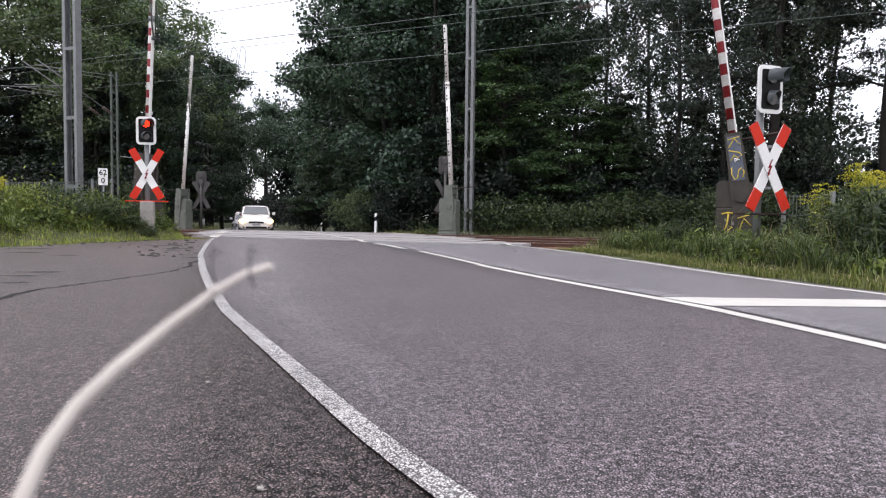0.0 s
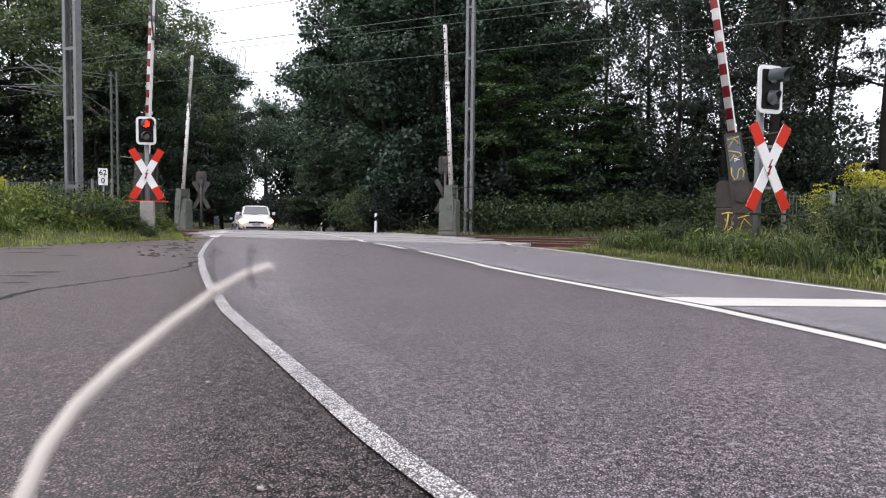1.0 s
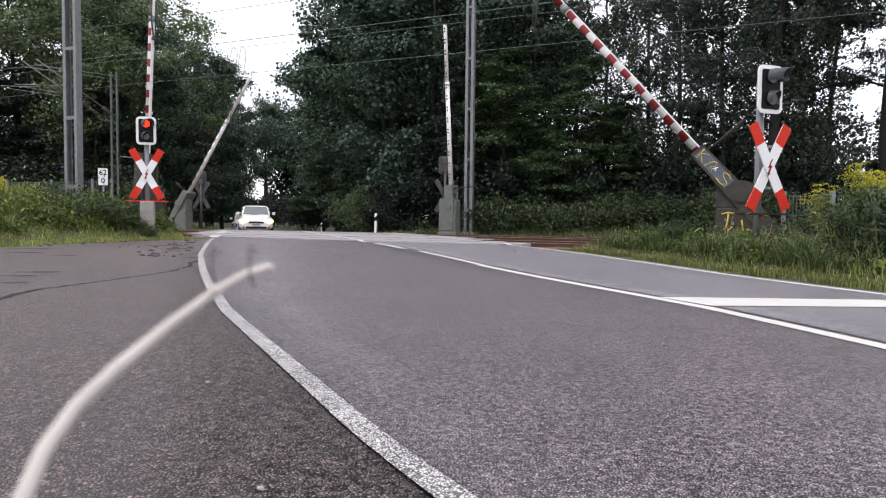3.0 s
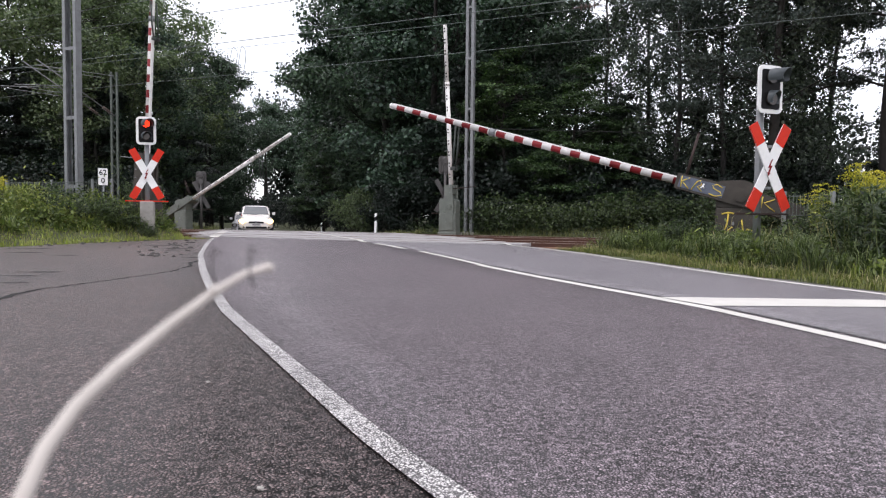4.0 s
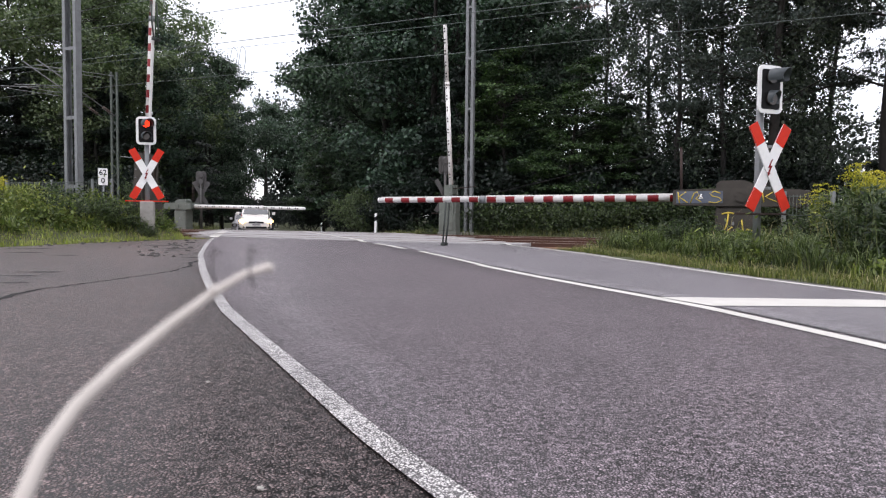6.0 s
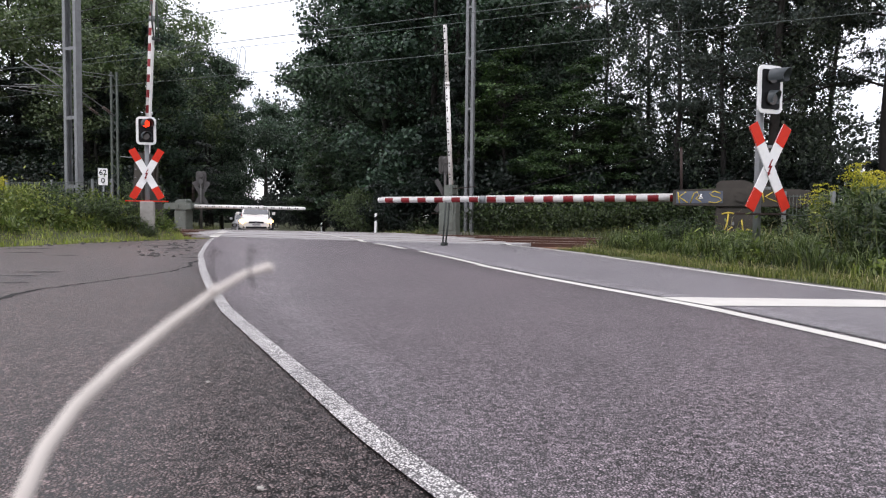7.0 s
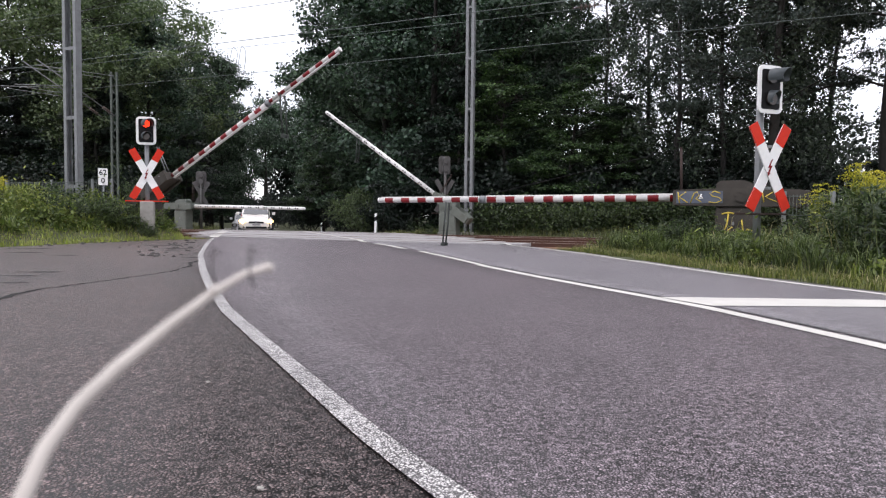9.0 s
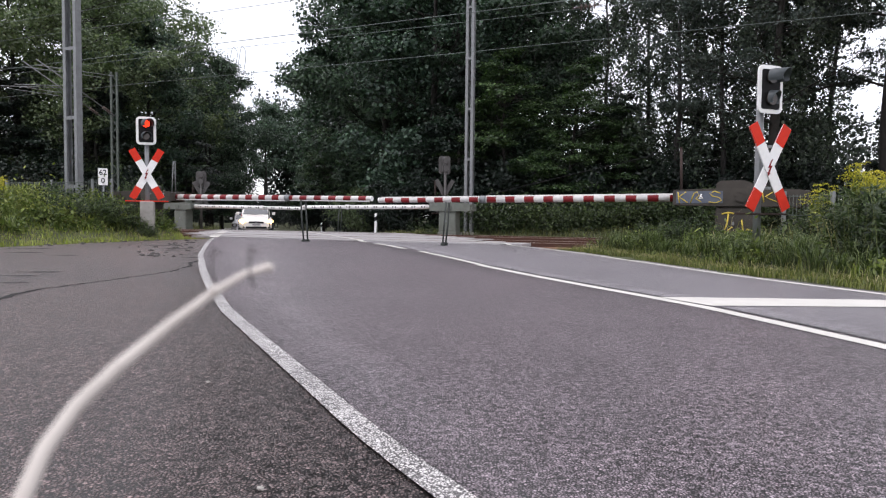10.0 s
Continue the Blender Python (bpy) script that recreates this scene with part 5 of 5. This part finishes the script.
# ---- weeds and grass of the verges ----
def goldenrod(seed, height, bloom, label, leafmat=M_WEED, stems=9, spread=0.28):
    rng = random.Random(seed)
    nr = np.random.default_rng(seed)
    root = thing("goldenrod", pose(0, 0, 0), label, "wildflower", "goldenrod on the verges")
    bm = bmesh.new()
    leafp, flow = [], []
    for s in range(stems):
        a, r = rng.uniform(0, 6.28), rng.uniform(0, spread)
        x, y = r * math.cos(a), r * math.sin(a)
        h = height * rng.uniform(0.75, 1.05)
        lx, ly = rng.uniform(-0.12, 0.12), rng.uniform(-0.12, 0.12)
        pts = [(x + lx * f * f, y + ly * f * f, h * f - 0.05) for f in (0, 0.3, 0.6, 0.85, 1.0)]
        tube(bm, pts, [0.006, 0.005, 0.004, 0.003, 0.002], 5)
        for j in range(60):
            f = rng.uniform(0.12, 0.86)
            aa = rng.uniform(0, 6.28)
            leafp.append((x + lx * f * f + 0.05 * math.cos(aa), y + ly * f * f + 0.05 * math.sin(aa), h * f))
        for b in range(6):
            aa = rng.uniform(0, 6.28)
            f0 = rng.uniform(0.78, 0.98)
            ln = (1.08 - f0) * 0.75
            for j in range(16):
                g = j / 15 * ln
                flow.append((x + lx * f0 * f0 + g * math.cos(aa), y + ly * f0 * f0 + g * math.sin(aa), h * f0 + 0.35 * g - 1.5 * g * g + 0.02))
    tagged(part("stalk_tuft", bm, M_STEM, root), kind="stuff")
    tagged(link("foliage", leaves("foliage", np.array(leafp), 0.11, nr, 0.1, 0.2), leafmat, root), kind="stuff")
    if bloom:
        fl = np.array(flow)
        link("bloom", leaves("bloom", fl + nr.normal(0, 0.008, fl.shape), 0.022, nr, 0, 0.8), M_GOLD, root, "yellow bloom")["kind"] = "stuff"
    return root


GOLD = [goldenrod(s, 1.15, True, "tall goldenrod with yellow plumes on the verge", M_WEED, 5, 0.15) for s in (91, 92)]
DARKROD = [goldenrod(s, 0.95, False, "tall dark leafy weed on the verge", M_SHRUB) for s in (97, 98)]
GREENROD = [goldenrod(s, 0.95, False, "tall leafy green weed on the verge") for s in (95, 96)]
for x, y, s in ((5.42, 8.8, 1.18), (5.75, 9.0, 1.08), (6.0, 9.3, 1.1), (5.85, 8.75, 1.08), (5.74, 10.2, 1.0), (6.3, 9.4, 1.12), (5.62, 8.7, 1.0),
                (-10.2, 15.2, 0.9), (-10.4, 15.4, 0.95), (-10.7, 15.9, 1.0), (-10.5, 14.9, 0.95), (-10.9, 16.4, 1.0), (-11.3, 17.0, 1.05), (-10.6, 15.3, 0.95), (-10.8, 15.6, 1.0), (-10.9, 15.2, 0.95)):
    plant(GOLD, used, int(abs(x * 10)), x, y, s, rng.uniform(0, 360))
for j in range(46):
    x, y = rng.uniform(4.75, 6.6), rng.uniform(7.3, 9.6)
    if x < 0.6 * y or x < along(RIGHT_EDGE, y) + 1.2:
        continue
    plant(DARKROD, used, j, x, y, rng.uniform(0.85, 1.3), rng.uniform(0, 360))
for j in range(75):
    x = rng.uniform(-11.8, -7.6)
    y = rng.uniform(13.6, 18.4)
    if x > along(APRON_EDGE, y) - 1.0 or across(x, y) > 13.0 or abs(x / y + 0.513) < 0.022:
        continue
    plant(GREENROD, used, j, x, y, rng.uniform(0.45, 1.1) * (0.6 if x > -8.8 else 1), rng.uniform(0, 360))
for j in range(34):
    x, y = rng.uniform(4.7, 8.0), rng.uniform(7.4, 10.8)
    if x < along(RIGHT_EDGE, y) + 1.5 or across(x, y) > 12.6 or x < 0.6 * y:
        continue
    plant(DARKROD, used, j, x, y, rng.uniform(0.5, 0.9), rng.uniform(0, 360))
for k, (x, y, s) in enumerate(((-7.2, 16.2, 0.26), (-7.8, 16.2, 0.32), (-8.2, 16.0, 0.5), (-8.6, 15.4, 0.5), (-9.3, 15.7, 0.6), (-8.2, 16.4, 0.45), (-10.2, 16.6, 0.7), (-9.6, 16.9, 0.7), (-11.2, 15.8, 0.7), (-8.9, 17.2, 0.5), (5.6, 10.4, 0.5), (6.4, 11.0, 0.55), (4.3, 11.6, 0.45), (3.9, 12.2, 0.4), (6.9, 10.4, 0.6))):
    plant(BRAMBLE, used, k, x, y, s, rng.uniform(0, 360))


def grass(name, seed, spots, h0, h1, width, mat, label, bend=(0.1, 1.0)):
    """Bent blades, two quads each."""
    nr = np.random.default_rng(seed)
    n = len(spots)
    p = np.asarray(spots)
    a = nr.uniform(0, 2 * np.pi, n)
    lean = nr.uniform(*bend, n)
    clump = np.array([0.65 + 0.75 * max(0.0, noise.noise((x * 1.7, y * 1.7, 9.0)) + 0.25) for x, y, _ in spots])
    h = nr.uniform(h0, h1, n) * clump
    d = np.column_stack([np.cos(a), np.sin(a), np.zeros(n)])
    s = np.column_stack([-np.sin(a), np.cos(a), np.zeros(n)]) * (width * nr.uniform(0.6, 1.3, n))[:, None]
    up = np.array([0, 0, 1.0])
    b = p - up * 0.02
    m1 = p + up * (h * 0.62)[:, None] + d * (h * lean * 0.25)[:, None]
    t = p + up * (h * (1 - 0.25 * lean))[:, None] + d * (h * lean)[:, None]
    v = np.stack([b - s, b + s, m1 + s * 0.8, m1 - s * 0.8, t + s * 0.15, t - s * 0.15], 1).reshape(-1, 3)
    i = np.arange(n)[:, None] * 6
    q = np.concatenate([i + np.array([0, 1, 2, 3]), i + np.array([3, 2, 4, 5])])
    return tagged(link(name, raw(name, v, q), mat), label, "grass", kind="stuff")


def spots(seed, count, x0, x1, y0, y1, keep):
    nr = random.Random(seed)
    out = []
    while len(out) < count:
        x, y = nr.uniform(x0, x1), nr.uniform(y0, y1)
        if keep(x, y, nr):
            out.append((x, y, ground_z(x, y)))
    return out


def right_near(x, y, r):
    d = x - along(RIGHT_EDGE, y)
    return d > 0.16 + 0.12 * noise.noise((x * 3, y * 3, 0)) + r.uniform(0, 0.12) and across(x, y) < 13.9


def left_near(x, y, r):
    d = along(APRON_EDGE, y) - x
    return d > -0.05 + 0.15 * noise.noise((x * 3, y * 3, 1)) and across(x, y) < 13.9


grass("grass", 1, spots(1, 13000, 1.2, 9, 5.5, 14, lambda x, y, r: right_near(x, y, r) and x - along(RIGHT_EDGE, y) < 0.75 + 0.35 * noise.noise((x, y, 8))), 0.03, 0.1, 0.004, M_GRASS, "short green turf at the road's edge")
grass("grass", 2, spots(2, 5500, 2.0, 9, 6.0, 14, lambda x, y, r: right_near(x - 0.35, y, r) and noise.noise((x * 1.5, y * 1.5, 5)) > -0.1), 0.12, 0.34, 0.0045, M_GRASS, "long arching grass of the verge", (0.5, 1.7))
# dark leaf colour on this low layer paints in the shade between blades
grass("grass", 12, spots(12, 9000, 2.0, 9, 6.0, 14, lambda x, y, r: right_near(x - 0.5, y, r)), 0.08, 0.24, 0.005, M_SHRUB, "grass under the weeds, darkened for the shade between blades", (0.4, 1.5))
grass("dry_grass", 3, spots(3, 5200, 1.2, 9, 5.5, 14, lambda x, y, r: right_near(x, y, r) and (x - along(RIGHT_EDGE, y) < 0.6 or r.random() < 0.25)), 0.04, 0.2, 0.003, M_DRYGRASS, "dry straw-coloured grass at the road's edge", (0.3, 1.6))
grass("grass", 4, spots(4, 20000, -13, -5.6, 11, 18.5, left_near), 0.04, 0.15, 0.006, M_TURF, "short green grass beside the lay-by")
grass("grass", 5, spots(5, 5000, -13, -6.4, 12, 18.5, lambda x, y, r: left_near(x + 1.3, y, r)), 0.2, 0.5, 0.005, M_GRASS, "tall green grass beside the lay-by")
grass("dry_grass", 6, spots(6, 2500, -13, -5.6, 11, 18.5, left_near), 0.06, 0.3, 0.005, M_DRYGRASS, "dry straw-coloured grass beside the lay-by")
grass("grass", 7, spots(7, 12000, -4.5, 12, 17, 34, lambda x, y, r: x > along(RIGHT_EDGE, y) + 0.25 and 22.7 < across(x, y) < 26.5), 0.06, 0.3, 0.009, M_OLIVE, "olive grass beyond the tracks")
grass("grass", 8, spots(8, 8000, -18, -8, 24, 40, lambda x, y, r: x < along(APRON_EDGE, y) - 0.2 and 22.7 < across(x, y) < 30), 0.08, 0.35, 0.01, M_OLIVE, "olive grass beyond the tracks by the road")


def tussocks(seed, centres, blades, h0, h1, mat, label):
    """Tufts of long blades that arch out from a common foot."""
    nr = random.Random(seed)
    out = []
    for x, y, _ in centres:
        for k in range(blades):
            a, r = nr.uniform(0, 6.28), abs(nr.gauss(0, 0.06))
            px, py = x + r * math.cos(a), y + r * math.sin(a)
            out.append((px, py, ground_z(px, py)))
    grass("grass_tussock", seed, out, h0, h1, 0.0048, mat, label, (0.5, 1.7))


def herbs(seed, pts, height, size, mat, label):
    """Low leafy ground cover."""
    nr = np.random.default_rng(seed)
    p = np.asarray(pts)
    swell = np.array([0.35 + 1.3 * max(0.0, noise.noise((x * 1.3, y * 1.3, 6.0)) + 0.3) for x, y, _ in pts])
    p = p + np.column_stack([np.zeros(len(p)), np.zeros(len(p)), np.abs(nr.normal(0, 1, len(p))) * height * swell])
    tagged(link("ground_cover", leaves("ground_cover", p, size, nr, 0.0, 0.36), mat), label, "weeds", kind="stuff")


herbs(1, spots(21, 16000, -13, -6.6, 12.5, 18.4, lambda x, y, r: left_near(x + 0.9, y, r) and noise.noise((x * 0.8, y * 0.8, 2)) > -0.2), 0.26, 0.12, M_HERB, "dense leafy weeds on the bank")
herbs(2, spots(22, 7000, -13, -6.6, 12.5, 18.4, lambda x, y, r: left_near(x + 1.2, y, r) and noise.noise((x * 0.9, y * 0.9, 7)) > 0.0), 0.3, 0.1, M_WEED, "bright leafy weeds on the bank")
herbs(3, spots(23, 15000, 2.4, 9, 6.0, 13.6, lambda x, y, r: right_near(x - 0.55, y, r) and noise.noise((x * 0.9, y * 0.9, 4)) > -0.3), 0.14, 0.08, M_HERB, "leafy weeds on the verge")
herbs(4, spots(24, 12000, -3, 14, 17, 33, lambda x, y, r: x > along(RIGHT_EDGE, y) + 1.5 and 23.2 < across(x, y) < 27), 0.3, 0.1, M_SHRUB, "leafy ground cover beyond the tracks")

tussocks(31, spots(31, 150, 2.2, 8, 6.6, 13.4, lambda x, y, r: right_near(x - 0.5, y, r) and x < 0.66 * y), 75, 0.25, 0.5, M_TUFT, "dark arching grass tussocks on the verge")
tussocks(32, spots(32, 150, -12.5, -6.6, 12.6, 18.2, lambda x, y, r: left_near(x + 0.9, y, r)), 60, 0.25, 0.6, M_TUFT, "dark arching grass tussocks on the bank")
tussocks(33, spots(33, 26, 3.2, 7.5, 7.4, 12.5, lambda x, y, r: right_near(x - 0.9, y, r)), 9, 0.45, 0.8, M_DRYGRASS, "dry seed stalks above the verge grass")

# broken crumbs of asphalt along the worn edge of the lay-by
crumb_rng = random.Random(404)
crumb = None
for k in range(70):
    y = crumb_rng.uniform(9.0, 16.2)
    x = along(LEFT_EDGE, y) - 0.25 - abs(crumb_rng.gauss(0, 0.45))
    if k % 3 == 0:
        x = along(APRON_EDGE, y) + abs(crumb_rng.gauss(0, 0.2))
    if crumb is None:
        bm = bmesh.new()
        bmesh.ops.create_icosphere(bm, subdivisions=1, radius=1.0)
        for v in bm.verts:
            v.co *= crumb_rng.uniform(0.7, 1.25)
            v.co.z *= 0.45
        crumb = part("asphalt_crumb", bm, M_CRUMB)
        ob = crumb
    else:
        ob = link("asphalt_crumb", crumb.data, None)
    sc = crumb_rng.uniform(0.018, 0.06)
    ob.location, ob.scale, ob.rotation_euler = (x, y, -0.004), (sc * crumb_rng.uniform(0.8, 1.6), sc, sc), (0, 0, crumb_rng.uniform(0, 6))
    tagged(ob, "broken grey crumb of asphalt on the lay-by", "rubble", "crumbs of broken asphalt")

# ---- the dry stalk close to the lens ----
bm = bmesh.new()


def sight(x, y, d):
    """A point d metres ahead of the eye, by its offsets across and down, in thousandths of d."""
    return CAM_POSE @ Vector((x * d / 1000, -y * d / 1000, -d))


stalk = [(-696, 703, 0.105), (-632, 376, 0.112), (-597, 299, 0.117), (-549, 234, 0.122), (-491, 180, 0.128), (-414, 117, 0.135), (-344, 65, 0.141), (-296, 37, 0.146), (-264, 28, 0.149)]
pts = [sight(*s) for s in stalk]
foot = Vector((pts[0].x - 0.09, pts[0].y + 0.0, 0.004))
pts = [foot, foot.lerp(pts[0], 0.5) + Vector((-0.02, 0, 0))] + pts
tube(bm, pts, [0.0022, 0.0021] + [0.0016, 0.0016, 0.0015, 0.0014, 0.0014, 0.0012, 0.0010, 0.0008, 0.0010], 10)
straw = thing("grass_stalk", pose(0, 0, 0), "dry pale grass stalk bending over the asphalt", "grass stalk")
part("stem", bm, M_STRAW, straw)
bm = bmesh.new()
bmesh.ops.create_icosphere(bm, subdivisions=2, radius=1.0)
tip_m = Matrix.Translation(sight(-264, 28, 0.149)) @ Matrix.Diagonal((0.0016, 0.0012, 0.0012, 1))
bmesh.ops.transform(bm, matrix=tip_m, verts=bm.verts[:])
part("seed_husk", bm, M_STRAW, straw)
bm = bmesh.new()
bmesh.ops.create_icosphere(bm, subdivisions=2, radius=1.0)
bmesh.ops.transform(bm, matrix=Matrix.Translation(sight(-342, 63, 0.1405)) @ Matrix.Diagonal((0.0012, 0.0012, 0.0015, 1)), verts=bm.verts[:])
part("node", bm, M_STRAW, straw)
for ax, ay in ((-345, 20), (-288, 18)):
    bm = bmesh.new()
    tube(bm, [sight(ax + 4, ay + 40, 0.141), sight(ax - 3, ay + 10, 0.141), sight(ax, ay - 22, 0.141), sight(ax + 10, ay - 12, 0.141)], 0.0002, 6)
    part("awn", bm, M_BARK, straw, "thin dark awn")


# ---- what moves ----
def motions():
    """The four booms come down, near right and far left first; each support hangs plumb."""
    swings = (
        (NEAR_R, [(0.0, 81.5), (1.6, 81.2), (1.8, 80.0), (2.0, 74.0), (2.2, 68.0), (2.4, 63.0), (2.7, 56.2), (3.8, 23.5), (4.0, 16.0), (4.2, 7.5), (4.3, 3.5), (4.4, 0.5), (4.6, -0.6), (4.8, -0.3), (10.0, -0.3)]),
        (FAR_L, [(0.0, 84.2), (1.6, 84.0), (1.8, 83.0), (2.0, 79.8), (2.2, 75.5), (2.4, 70.0), (2.7, 62.0), (3.8, 33.0), (4.0, 26.6), (4.2, 19.6), (4.4, 12.0), (4.6, 4.6), (4.7, 1.6), (4.8, -0.3), (5.0, -0.8), (10.0, -0.8)]),
        (NEAR_L, [(0.0, 86.4), (7.0, 86.3), (7.2, 85.7), (7.4, 82.8), (7.6, 77.2), (7.8, 70.6), (8.2, 57.2), (8.6, 43.0), (9.0, 28.6), (9.2, 19.5), (9.4, 9.8), (9.6, 1.2), (9.8, -0.8), (10.0, -0.6)]),
        (FAR_R, [(0.0, 87.0), (7.1, 87.0), (7.3, 85.6), (7.5, 81.8), (7.8, 74.0), (8.2, 61.5), (8.6, 48.6), (9.0, 34.4), (9.2, 26.3), (9.4, 17.8), (9.6, 8.5), (9.8, 0.6), (10.0, -0.2)]),
    )
    for (root, arm, sup, top, hang), rows in swings:
        walk(arm, [(t, pose(0, 0, top, 0, -a, 0)) for t, a in rows])
        walk(sup, [(t, pose(hang, 0, -0.05, 0, a, 0)) for t, a in rows])

    # two cars that leave round the bend
    def gone(t, x0, y0):
        x, y = x0 - 3.6 * t, y0 + 0.8 * t
        return pose(x, y, fall(across(x, y)) - 0.005, 0, 0, -160 + 4 * t)

    walk(SILVER, [(t, gone(t, -31.9, 90.0)) for t in (0.0, 2.5, 5.0, 7.5, 10.0)])
    walk(DARK_CAR, [(t, gone(t, -27.6, 90.0)) for t in (0.0, 2.5, 5.0, 7.5, 10.0)])


motions()
